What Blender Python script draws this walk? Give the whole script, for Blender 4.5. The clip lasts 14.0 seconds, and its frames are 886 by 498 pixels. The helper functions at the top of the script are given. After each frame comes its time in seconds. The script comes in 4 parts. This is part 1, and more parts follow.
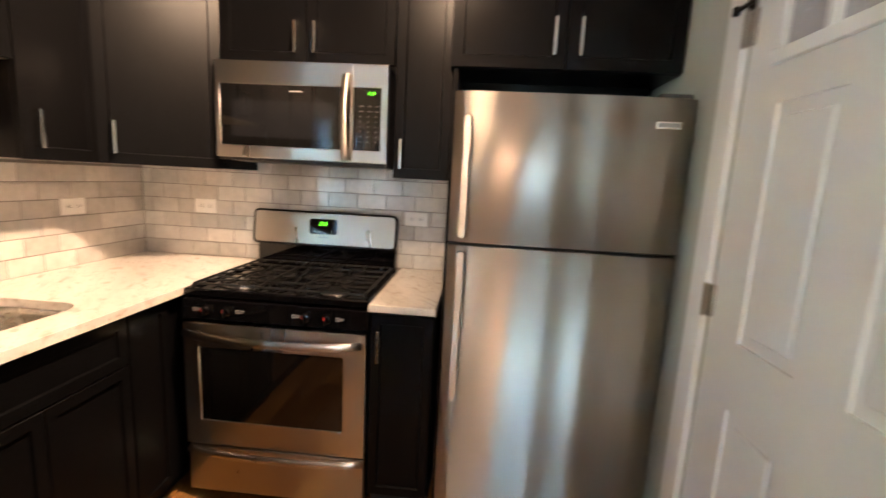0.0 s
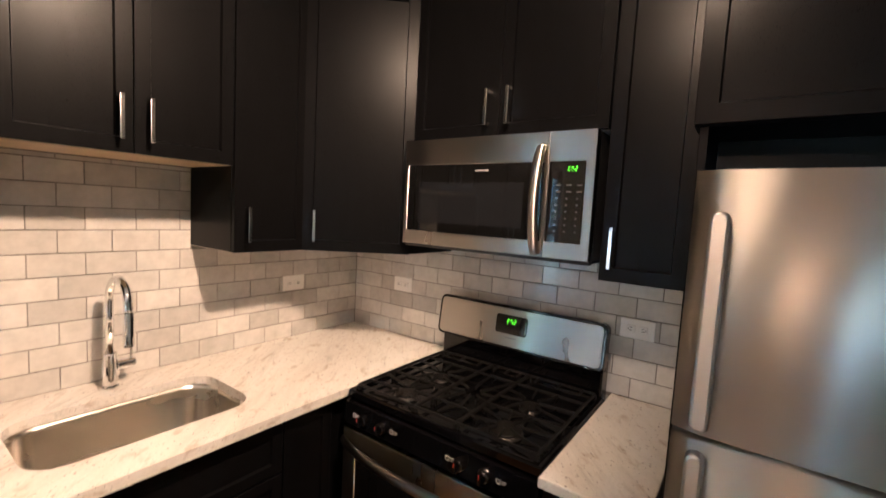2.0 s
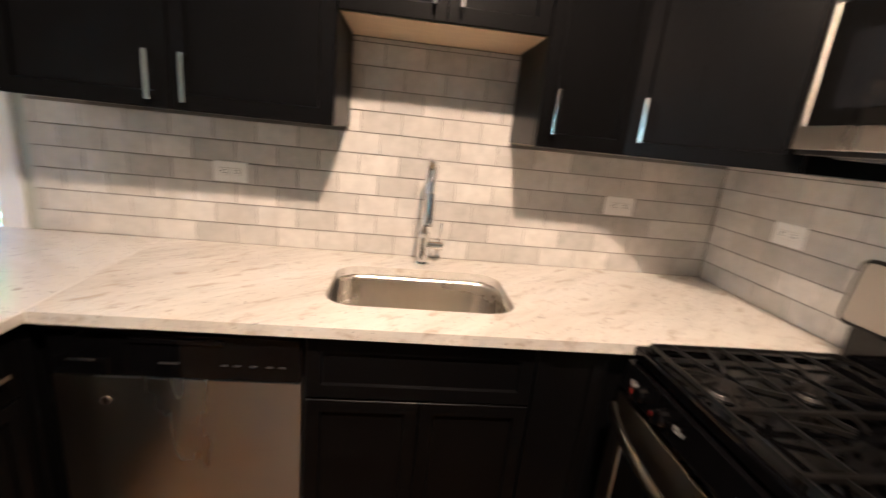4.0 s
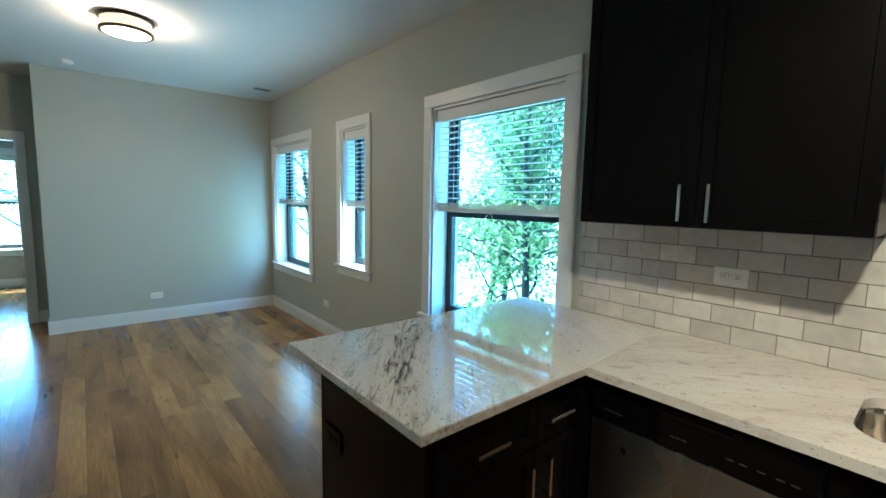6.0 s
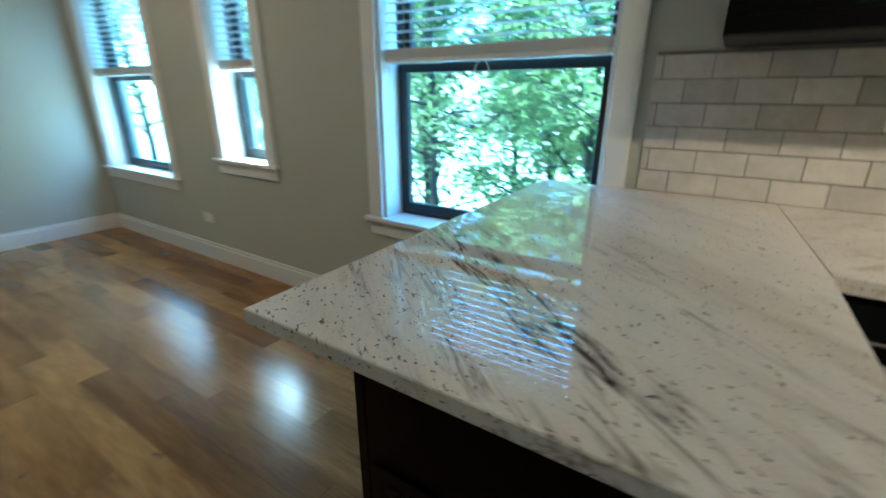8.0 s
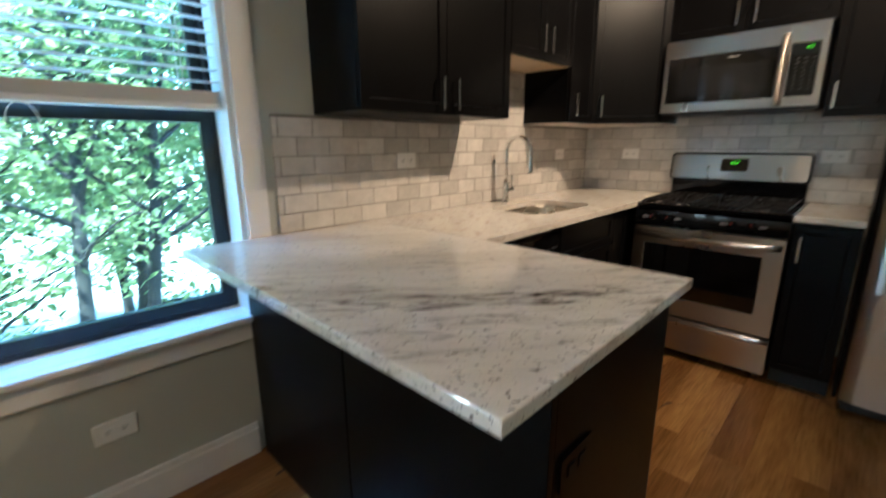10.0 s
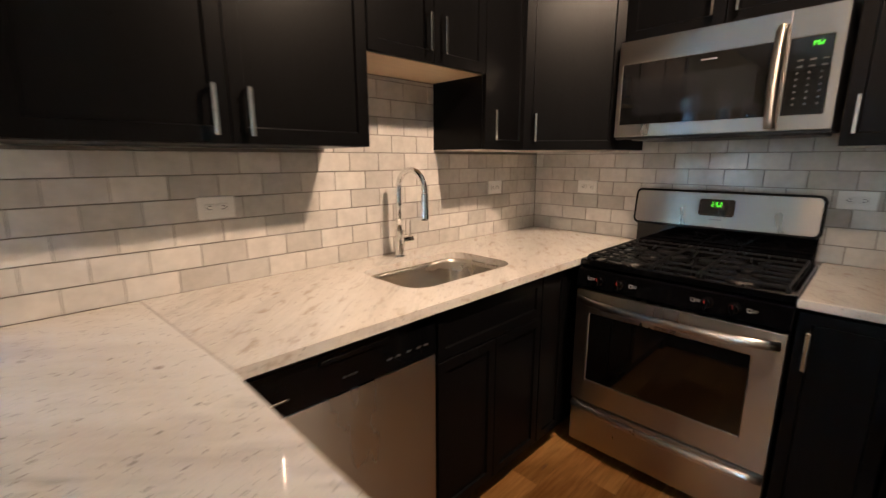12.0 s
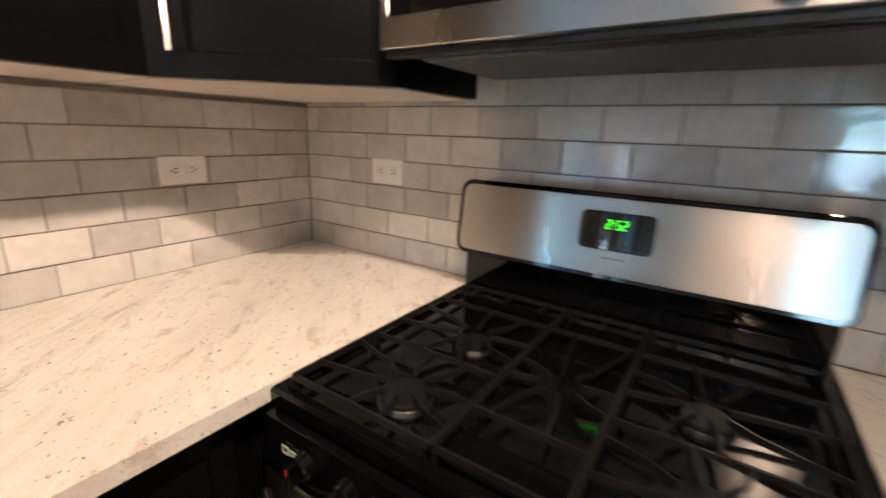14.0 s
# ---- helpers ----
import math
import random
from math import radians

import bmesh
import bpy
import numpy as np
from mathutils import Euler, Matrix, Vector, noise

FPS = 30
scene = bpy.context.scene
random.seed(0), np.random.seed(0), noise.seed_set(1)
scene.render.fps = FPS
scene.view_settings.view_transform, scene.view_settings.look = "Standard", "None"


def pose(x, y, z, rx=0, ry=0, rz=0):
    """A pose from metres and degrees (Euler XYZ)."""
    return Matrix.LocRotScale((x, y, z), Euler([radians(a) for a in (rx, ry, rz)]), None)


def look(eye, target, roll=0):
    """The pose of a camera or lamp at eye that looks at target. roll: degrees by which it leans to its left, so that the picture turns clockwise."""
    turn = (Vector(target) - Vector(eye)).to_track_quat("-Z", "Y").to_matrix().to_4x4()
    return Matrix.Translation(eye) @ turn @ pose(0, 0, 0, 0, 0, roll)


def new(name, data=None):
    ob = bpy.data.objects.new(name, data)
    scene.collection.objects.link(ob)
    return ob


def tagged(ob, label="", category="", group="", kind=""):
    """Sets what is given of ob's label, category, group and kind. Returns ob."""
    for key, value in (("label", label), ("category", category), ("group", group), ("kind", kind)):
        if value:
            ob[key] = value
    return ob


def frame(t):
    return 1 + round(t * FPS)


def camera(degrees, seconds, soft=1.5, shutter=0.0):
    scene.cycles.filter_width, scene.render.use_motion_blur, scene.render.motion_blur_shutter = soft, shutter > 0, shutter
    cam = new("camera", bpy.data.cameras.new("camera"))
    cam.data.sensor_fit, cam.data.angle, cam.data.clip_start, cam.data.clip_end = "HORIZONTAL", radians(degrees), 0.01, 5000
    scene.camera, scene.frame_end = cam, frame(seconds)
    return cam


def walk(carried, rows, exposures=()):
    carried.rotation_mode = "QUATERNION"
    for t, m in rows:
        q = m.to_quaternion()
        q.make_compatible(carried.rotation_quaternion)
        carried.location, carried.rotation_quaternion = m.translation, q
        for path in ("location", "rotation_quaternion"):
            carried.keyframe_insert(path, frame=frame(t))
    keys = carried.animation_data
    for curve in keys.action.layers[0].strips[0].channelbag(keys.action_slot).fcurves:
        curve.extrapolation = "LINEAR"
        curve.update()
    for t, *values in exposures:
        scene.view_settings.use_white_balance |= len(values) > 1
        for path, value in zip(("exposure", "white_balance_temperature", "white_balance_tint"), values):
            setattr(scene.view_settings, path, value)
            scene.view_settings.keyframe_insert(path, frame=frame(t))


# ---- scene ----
cam = camera(91.8, 14.0, shutter=0.5)
PATH = [
    (0, (1.829, -2.232, 1.389), (1.685, -0.262, 1.072), 3.0),
    (0.5, (1.86, -2.091, 1.396), (1.296, -0.205, 1.042), 2.5),
    (1, (1.795, -1.912, 1.479), (0.916, -0.134, 1.223), 2.1),
    (1.5, (1.786, -1.784, 1.584), (0.746, -0.079, 1.464), 2.3),
    (2, (1.832, -1.711, 1.573), (0.672, -0.092, 1.402), 3.1),
    (2.2, (1.856, -1.695, 1.539), (0.663, -0.108, 1.296), 3.5),
    (4.3, (1.647, -1.249, 1.379), (-0.269, -1.484, 0.857), 5.2),
    (4.5, (1.659, -1.235, 1.366), (-0.195, -1.779, 0.85), 4.6),
    (5, (1.811, -1.271, 1.338), (0.207, -2.388, 0.914), 4.2),
    (5.5, (1.93, -1.319, 1.351), (0.559, -2.731, 0.998), 2.8),
    (6, (1.961, -1.378, 1.459), (0.679, -2.897, 1.238), 1.2),
    (6.5, (1.956, -1.424, 1.459), (0.671, -2.943, 1.26), 1.4),
    (7, (1.925, -1.61, 1.402), (0.649, -3.111, 1.057), 2.7),
    (7.2, (1.884, -1.76, 1.378), (0.625, -3.253, 0.947), 2.5),
    (9.3, (1.633, -3.16, 1.067), (-0.031, -2.392, 0.266), -0.8),
    (9.5, (1.656, -3.265, 1.088), (0.096, -2.248, 0.359), -1.1),
    (10, (1.671, -3.353, 1.261), (0.31, -1.966, 0.789), -0.4),
    (10.5, (1.669, -3.29, 1.327), (0.398, -1.78, 1.005), 0.6),
    (11, (1.699, -3.029, 1.337), (0.395, -1.553, 0.992), 0.7),
    (11.5, (1.693, -2.737, 1.335), (0.327, -1.33, 0.941), 0.1),
    (12, (1.582, -2.391, 1.343), (0.187, -1.018, 0.935), -0.1),
    (12.5, (1.503, -1.988, 1.344), (0.059, -0.676, 0.907), -0.2),
    (13, (1.464, -1.563, 1.356), (0.356, 0.03, 0.873), -0.3),
    (13.5, (1.376, -1.195, 1.342), (0.567, 0.559, 0.824), 0.1),
    (14, (1.235, -1.01, 1.305), (0.175, 0.602, 0.781), 1.9),
]
EXPOSURES = [
    (0.0, 6.03, 6250, 15),
    (1.0, 5.65, 6250, 17),
    (2.2, 5.35, 5550, 13),
    (4.3, 5.36, 5150, 7),
    (5.0, 5.20, 4600, -6),
    (6.0, 4.62, 4590, -12),
    (7.2, 4.36, 4720, -12),
    (9.5, 4.76, 5250, 0),
    (10.5, 4.86, 5580, 6),
    (11.5, 4.93, 5700, 10),
    (12.5, 5.08, 5500, 10),
    (14.0, 5.31, 5300, 10),
]
walk(cam, [(t, look(eye, target, roll)) for t, eye, target, roll in PATH], EXPOSURES)

# ---- world, sun, lamps ----
world = bpy.data.worlds.new("world")
scene.world = world
world.use_nodes = True
_n = world.node_tree.nodes
sky = _n.new("ShaderNodeTexSky")
sky.sky_type = "NISHITA"
sky.sun_disc = False
sky.sun_elevation = radians(64)
sky.sun_rotation = radians(149)
sky.ozone_density = 6.0
_n["Background"].inputs["Strength"].default_value = 0.15
world.node_tree.links.new(sky.outputs["Color"], _n["Background"].inputs["Color"])

sun = new("sun", bpy.data.lights.new("sun", "SUN"))
sun.data.energy, sun.data.angle, sun.data.color = 2.3, radians(0.5), (1.0, 0.95, 0.87)
sun.matrix_world = look((6, -10, 24), (0, 0, 0))

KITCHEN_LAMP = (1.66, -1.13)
LIVING_LAMP = (1.64, -5.30)
CEIL = 2.70


def bulb(x, y, watts):
    ob = new("bulb_light", bpy.data.lights.new("bulb_light", "POINT"))
    ob.data.energy, ob.data.color, ob.data.shadow_soft_size = watts, (1.0, 0.58, 0.33), 0.04
    ob.location = (x, y, CEIL - 0.094)
    return ob


# Unseen: two heads set by shadows and highlights, a third added to brighten peninsula.
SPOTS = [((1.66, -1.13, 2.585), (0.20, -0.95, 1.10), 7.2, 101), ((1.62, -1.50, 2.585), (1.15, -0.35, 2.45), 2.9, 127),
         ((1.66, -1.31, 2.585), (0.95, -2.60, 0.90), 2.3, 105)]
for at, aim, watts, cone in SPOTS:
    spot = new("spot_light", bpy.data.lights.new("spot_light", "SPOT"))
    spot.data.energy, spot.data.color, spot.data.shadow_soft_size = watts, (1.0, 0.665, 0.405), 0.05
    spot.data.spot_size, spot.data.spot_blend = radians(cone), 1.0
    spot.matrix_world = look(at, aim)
bulb(*LIVING_LAMP, 1.7)


def window_fill_light(x, y, z, w, h, inward, watts):
    """An area lamp added in one window's opening to strengthen the sky's light."""
    ob = new("window_fill_light", bpy.data.lights.new("window_fill_light", "AREA"))
    ob.data.shape, ob.data.size, ob.data.size_y = "RECTANGLE", w, h
    ob.data.energy, ob.data.color = watts, (0.82, 0.98, 1.0)
    ob.matrix_world = look((x, y, z), (x + inward[0], y + inward[1], z))


# ---- materials ----
def material(name, color, rough=0.5, metal=0.0, vary=0.12, scale=6.0, fine=90.0, bump=0.02, stretch=(1, 1, 1), spec=0.5, rand=0.0, coat=0.0):
    """A Principled surface with stains at one scale, grain at another and a fine relief."""
    m = bpy.data.materials.new(name)
    m.use_nodes = True
    nt = m.node_tree
    p = nt.nodes["Principled BSDF"]
    co = nt.nodes.new("ShaderNodeTexCoord")
    mp = nt.nodes.new("ShaderNodeMapping")
    mp.inputs["Scale"].default_value = stretch
    nt.links.new(co.outputs["Object"], mp.inputs["Vector"])
    big, small = nt.nodes.new("ShaderNodeTexNoise"), nt.nodes.new("ShaderNodeTexNoise")
    for node, s in ((big, scale), (small, fine)):
        node.inputs["Scale"].default_value = s
        node.inputs["Detail"].default_value = 4
        nt.links.new(mp.outputs["Vector"], node.inputs["Vector"])
    add = nt.nodes.new("ShaderNodeMath")
    add.operation = "ADD"
    nt.links.new(big.outputs["Fac"], add.inputs[0])
    nt.links.new(small.outputs["Fac"], add.inputs[1])
    val = nt.nodes.new("ShaderNodeMapRange")
    val.inputs["From Min"].default_value, val.inputs["From Max"].default_value = 0.5, 1.5
    val.inputs["To Min"].default_value, val.inputs["To Max"].default_value = 1 - vary, 1 + vary
    nt.links.new(add.outputs[0], val.inputs["Value"])
    out = val.outputs[0]
    if rand:
        info = nt.nodes.new("ShaderNodeObjectInfo")
        r = nt.nodes.new("ShaderNodeMapRange")
        r.inputs["To Min"].default_value, r.inputs["To Max"].default_value = 1 - rand, 1 + rand
        nt.links.new(info.outputs["Random"], r.inputs["Value"])
        mul = nt.nodes.new("ShaderNodeMath")
        mul.operation = "MULTIPLY"
        nt.links.new(out, mul.inputs[0])
        nt.links.new(r.outputs[0], mul.inputs[1])
        out = mul.outputs[0]
    hue = nt.nodes.new("ShaderNodeHueSaturation")
    hue.inputs["Color"].default_value = (*color, 1)
    nt.links.new(out, hue.inputs["Value"])
    nt.links.new(hue.outputs["Color"], p.inputs["Base Color"])
    rr = nt.nodes.new("ShaderNodeMapRange")
    rr.inputs["From Min"].default_value, rr.inputs["From Max"].default_value = 0.3, 0.7
    rr.inputs["To Min"].default_value, rr.inputs["To Max"].default_value = max(0.02, rough * 0.85), min(1, rough * 1.15)
    nt.links.new(small.outputs["Fac"], rr.inputs["Value"])
    nt.links.new(rr.outputs[0], p.inputs["Roughness"])
    p.inputs["Metallic"].default_value = metal
    p.inputs["Specular IOR Level"].default_value = spec
    p.inputs["Coat Weight"].default_value = coat
    p.inputs["Coat Roughness"].default_value = 0.08
    if bump:
        b = nt.nodes.new("ShaderNodeBump")
        b.inputs["Strength"].default_value = 0.5
        b.inputs["Distance"].default_value = bump * 0.02
        nt.links.new(small.outputs["Fac"], b.inputs["Height"])
        nt.links.new(b.outputs["Normal"], p.inputs["Normal"])
    return m


def glowing(name, color, strength):
    m = bpy.data.materials.new(name)
    m.use_nodes = True
    p = m.node_tree.nodes["Principled BSDF"]
    p.inputs["Base Color"].default_value = (*color, 1)
    p.inputs["Emission Color"].default_value = (*color, 1)
    p.inputs["Emission Strength"].default_value = strength
    return m


def pane_glass(name, tint=(1, 1, 1)):
    m = bpy.data.materials.new(name)
    m.use_nodes = True
    nt = m.node_tree
    nt.nodes.remove(nt.nodes["Principled BSDF"])
    clear, gloss = nt.nodes.new("ShaderNodeBsdfTransparent"), nt.nodes.new("ShaderNodeBsdfGlossy")
    clear.inputs["Color"].default_value = (*tint, 1)
    gloss.inputs["Roughness"].default_value = 0.02
    fr, mix = nt.nodes.new("ShaderNodeLayerWeight"), nt.nodes.new("ShaderNodeMixShader")
    fr.inputs["Blend"].default_value = 0.5
    cube, lift = nt.nodes.new("ShaderNodeMath"), nt.nodes.new("ShaderNodeMath")
    cube.operation, lift.operation = "POWER", "MULTIPLY_ADD"
    cube.inputs[1].default_value, lift.inputs[1].default_value, lift.inputs[2].default_value = 4.0, 0.7, 0.03
    nt.links.new(fr.outputs["Facing"], cube.inputs[0])
    nt.links.new(cube.outputs[0], lift.inputs[0])
    nt.links.new(lift.outputs[0], mix.inputs[0])
    nt.links.new(clear.outputs[0], mix.inputs[1])
    nt.links.new(gloss.outputs[0], mix.inputs[2])
    nt.links.new(mix.outputs[0], nt.nodes["Material Output"].inputs["Surface"])
    return m


def ramp_of(nt, stops, source):
    r = nt.nodes.new("ShaderNodeValToRGB")
    while len(r.color_ramp.elements) < len(stops):
        r.color_ramp.elements.new(0.5)
    for e, (at, c) in zip(r.color_ramp.elements, stops):
        e.position, e.color = at, (*c, 1)
    nt.links.new(source, r.inputs["Fac"])
    return r.outputs["Color"]


def mixed(nt, fac, a, b, mode="MIX"):
    """Mix two colour sockets or colours by a socket or number."""
    m = nt.nodes.new("ShaderNodeMixRGB")
    m.blend_type = mode
    for n, s in enumerate((fac, a, b)):
        if hasattr(s, "is_linked"):
            nt.links.new(s, m.inputs[n])
        else:
            m.inputs[n].default_value = s if n == 0 else (*s, 1)
    return m.outputs[0]


def granite(name, angle, veins=1.0, flecks=1.0, rich=9.0, bands=None, blots=(0.70, 0.74, 0.8, (0.20, 0.13, 0.11))):
    """White granite: warm drifts, thin long veins along one direction, burgundy flecks that crowd past one line; veins keep to bands across that direction."""
    m = bpy.data.materials.new(name)
    m.use_nodes = True
    nt = m.node_tree
    p = nt.nodes["Principled BSDF"]
    co = nt.nodes.new("ShaderNodeTexCoord")

    def field(scale, stretch, detail=5, rough=0.6, distort=0.0):
        mp = nt.nodes.new("ShaderNodeMapping")
        mp.vector_type = "TEXTURE"
        mp.inputs["Rotation"].default_value = (0, 0, radians(angle))
        mp.inputs["Scale"].default_value = stretch
        nt.links.new(co.outputs["Object"], mp.inputs["Vector"])
        n = nt.nodes.new("ShaderNodeTexNoise")
        n.inputs["Scale"].default_value, n.inputs["Detail"].default_value = scale, detail
        n.inputs["Roughness"].default_value, n.inputs["Distortion"].default_value = rough, distort
        nt.links.new(mp.outputs["Vector"], n.inputs["Vector"])
        return n.outputs["Fac"]

    def grey(v):
        return (v, v, v)

    sep, begin = nt.nodes.new("ShaderNodeVectorMath"), nt.nodes.new("ShaderNodeMapRange")
    sep.operation = "DOT_PRODUCT"
    sep.inputs[1].default_value = (0.75, -0.66, 0)
    nt.links.new(co.outputs["Object"], sep.inputs[0])
    begin.inputs["From Min"].default_value, begin.inputs["From Max"].default_value = 1.9, 2.9
    sway = nt.nodes.new("ShaderNodeMath")
    sway.operation = "MULTIPLY_ADD"
    sway.inputs[1].default_value, sway.inputs[2].default_value = 0.16, -0.08
    nt.links.new(field(3.0, (2, 1, 1), 2), sway.inputs[0])
    shifted = nt.nodes.new("ShaderNodeMath")
    shifted.operation = "ADD"
    nt.links.new(sep.outputs["Value"], shifted.inputs[0])
    nt.links.new(sway.outputs[0], shifted.inputs[1])
    nt.links.new(shifted.outputs[0], begin.inputs["Value"])
    band = ramp_of(nt, [(at, grey(v)) for at, v in bands or ((0.0, 1.0), (1.0, 1.0))], begin.outputs[0])
    base = ramp_of(nt, ((0.3, (0.63, 0.58, 0.52)), (0.5, (0.73, 0.69, 0.63)), (0.75, (0.78, 0.755, 0.71))), field(6, (4, 1, 1)))
    drift = ramp_of(nt, ((0.5, grey(0)), (0.72, grey(0.6 * veins + 0.12))), field(10, (6, 0.8, 1), 6, 0.65, 0.3))
    drift = mixed(nt, 1.0, drift, band, "MULTIPLY")
    color = mixed(nt, drift, base, (0.45, 0.41, 0.37))
    zone = ramp_of(nt, ((0.40, grey(0)), (0.51, grey(1))), field(2.6, (3.0, 0.8, 1), 2))
    zone = mixed(nt, 1.0, zone, band, "MULTIPLY")
    broken = ramp_of(nt, ((0.42, grey(0)), (0.60, grey(1))), field(22, (3, 1, 1), 3))
    for scale, long, tone, half in ((15, 8, 1.0, 0.042), (36, 10, 1.0, 0.034)):
        line = ramp_of(nt, ((0.5 - half, grey(0)), (0.5, grey(tone * veins)), (0.5 + half, grey(0))), field(scale, (long, 1, 1), 3, 0.55, 0.25))
        line = mixed(nt, 1.0, line, zone, "MULTIPLY")
        line = mixed(nt, 1.0, line, broken, "MULTIPLY")
        color = mixed(nt, line, color, (0.065, 0.045, 0.04))
    # flecks: a few all over, many past the rich line
    along, more = nt.nodes.new("ShaderNodeMapRange"), nt.nodes.new("ShaderNodeMath")
    more.operation = "ADD"
    along.inputs["From Min"].default_value, along.inputs["From Max"].default_value = rich, rich + 0.8
    along.inputs["To Min"].default_value, along.inputs["To Max"].default_value = 0.0, 0.048
    nt.links.new(sep.outputs["Value"], along.inputs["Value"])
    nt.links.new(field(135, (1.6, 1, 1), 2, 0.5), more.inputs[0])
    nt.links.new(along.outputs[0], more.inputs[1])
    fleck = ramp_of(nt, ((0.675, grey(0)), (0.70, grey(flecks))), more.outputs[0])
    color = mixed(nt, fleck, color, (0.06, 0.035, 0.035))
    blot = ramp_of(nt, ((blots[0], grey(0)), (blots[1], grey(blots[2] * flecks))), field(26, (2.2, 1, 1), 4, 0.6))
    color = mixed(nt, blot, color, blots[3])
    grain = ramp_of(nt, ((0.3, grey(0.90)), (0.7, grey(1))), field(240, (1, 1, 1), 2))
    color = mixed(nt, 1.0, color, grain, "MULTIPLY")
    nt.links.new(color, p.inputs["Base Color"])
    p.inputs["Roughness"].default_value = 0.025
    p.inputs["Specular IOR Level"].default_value = 0.62
    return m


def oak(name):
    """Oak boards: each its own tone, with grain along the board and darker knots."""
    m = bpy.data.materials.new(name)
    m.use_nodes = True
    nt = m.node_tree
    p = nt.nodes["Principled BSDF"]
    geo, info = nt.nodes.new("ShaderNodeNewGeometry"), nt.nodes.new("ShaderNodeObjectInfo")
    shift = nt.nodes.new("ShaderNodeVectorMath")
    shift.operation = "ADD"
    comb = nt.nodes.new("ShaderNodeCombineXYZ")
    mul = nt.nodes.new("ShaderNodeMath")
    mul.operation = "MULTIPLY"
    mul.inputs[1].default_value = 37.0
    nt.links.new(info.outputs["Random"], mul.inputs[0])
    nt.links.new(mul.outputs[0], comb.inputs["Z"])
    nt.links.new(geo.outputs["Position"], shift.inputs[0])
    nt.links.new(comb.outputs[0], shift.inputs[1])

    def field(scale, stretch, detail=4, distort=0.0):
        mp = nt.nodes.new("ShaderNodeMapping")
        mp.vector_type = "TEXTURE"
        mp.inputs["Scale"].default_value = stretch
        nt.links.new(shift.outputs[0], mp.inputs["Vector"])
        n = nt.nodes.new("ShaderNodeTexNoise")
        n.inputs["Scale"].default_value, n.inputs["Detail"].default_value, n.inputs["Distortion"].default_value = scale, detail, distort
        nt.links.new(mp.outputs["Vector"], n.inputs["Vector"])
        return n.outputs["Fac"]

    tone = ramp_of(nt, ((0.0, (0.205, 0.096, 0.028)), (0.3, (0.285, 0.143, 0.042)), (0.7, (0.335, 0.176, 0.054)), (1.0, (0.40, 0.220, 0.074))), info.outputs["Random"])
    cloud = ramp_of(nt, ((0.33, (0.56, 0.50, 0.44)), (0.6, (1.08, 1.07, 1.05))), field(5, (1, 5, 1), 5, 0.8))
    color = mixed(nt, 1.0, tone, cloud, "MULTIPLY")
    grain = ramp_of(nt, ((0.3, (0.75, 0.72, 0.7)), (0.65, (1.05, 1.05, 1.05))), field(110, (1, 16, 1), 4, 0.3))
    color = mixed(nt, 1.0, color, grain, "MULTIPLY")
    knot = ramp_of(nt, ((0.70, (0, 0, 0)), (0.80, (1, 1, 1))), field(11, (1, 2.2, 1), 2, 1.0))
    color = mixed(nt, knot, color, (0.09, 0.05, 0.03))
    nt.links.new(color, p.inputs["Base Color"])
    p.inputs["Roughness"].default_value = 0.21
    b = nt.nodes.new("ShaderNodeBump")
    b.inputs["Strength"].default_value, b.inputs["Distance"].default_value = 0.25, 0.0006
    nt.links.new(field(110, (1, 16, 1), 3), b.inputs["Height"])
    nt.links.new(b.outputs[0], p.inputs["Normal"])
    return m


def tile_glaze(name):
    """Pearl-grey glaze, a little cloudy, each tile its own shade, softly uneven."""
    m = material(name, (0.56, 0.535, 0.50), 0.10, 0, 0.17, 11, 34, 0.0, (1, 1, 1), 0.5, 0.15)
    nt = m.node_tree
    p = nt.nodes["Principled BSDF"]
    geo, n, b = nt.nodes.new("ShaderNodeNewGeometry"), nt.nodes.new("ShaderNodeTexNoise"), nt.nodes.new("ShaderNodeBump")
    nt.links.new(geo.outputs["Position"], nt.nodes["Mapping"].inputs["Vector"])
    n.inputs["Scale"].default_value = 16
    b.inputs["Strength"].default_value, b.inputs["Distance"].default_value = 0.35, 0.004
    nt.links.new(geo.outputs["Position"], n.inputs["Vector"])
    nt.links.new(n.outputs["Fac"], b.inputs["Height"])
    nt.links.new(b.outputs[0], p.inputs["Normal"])
    return m


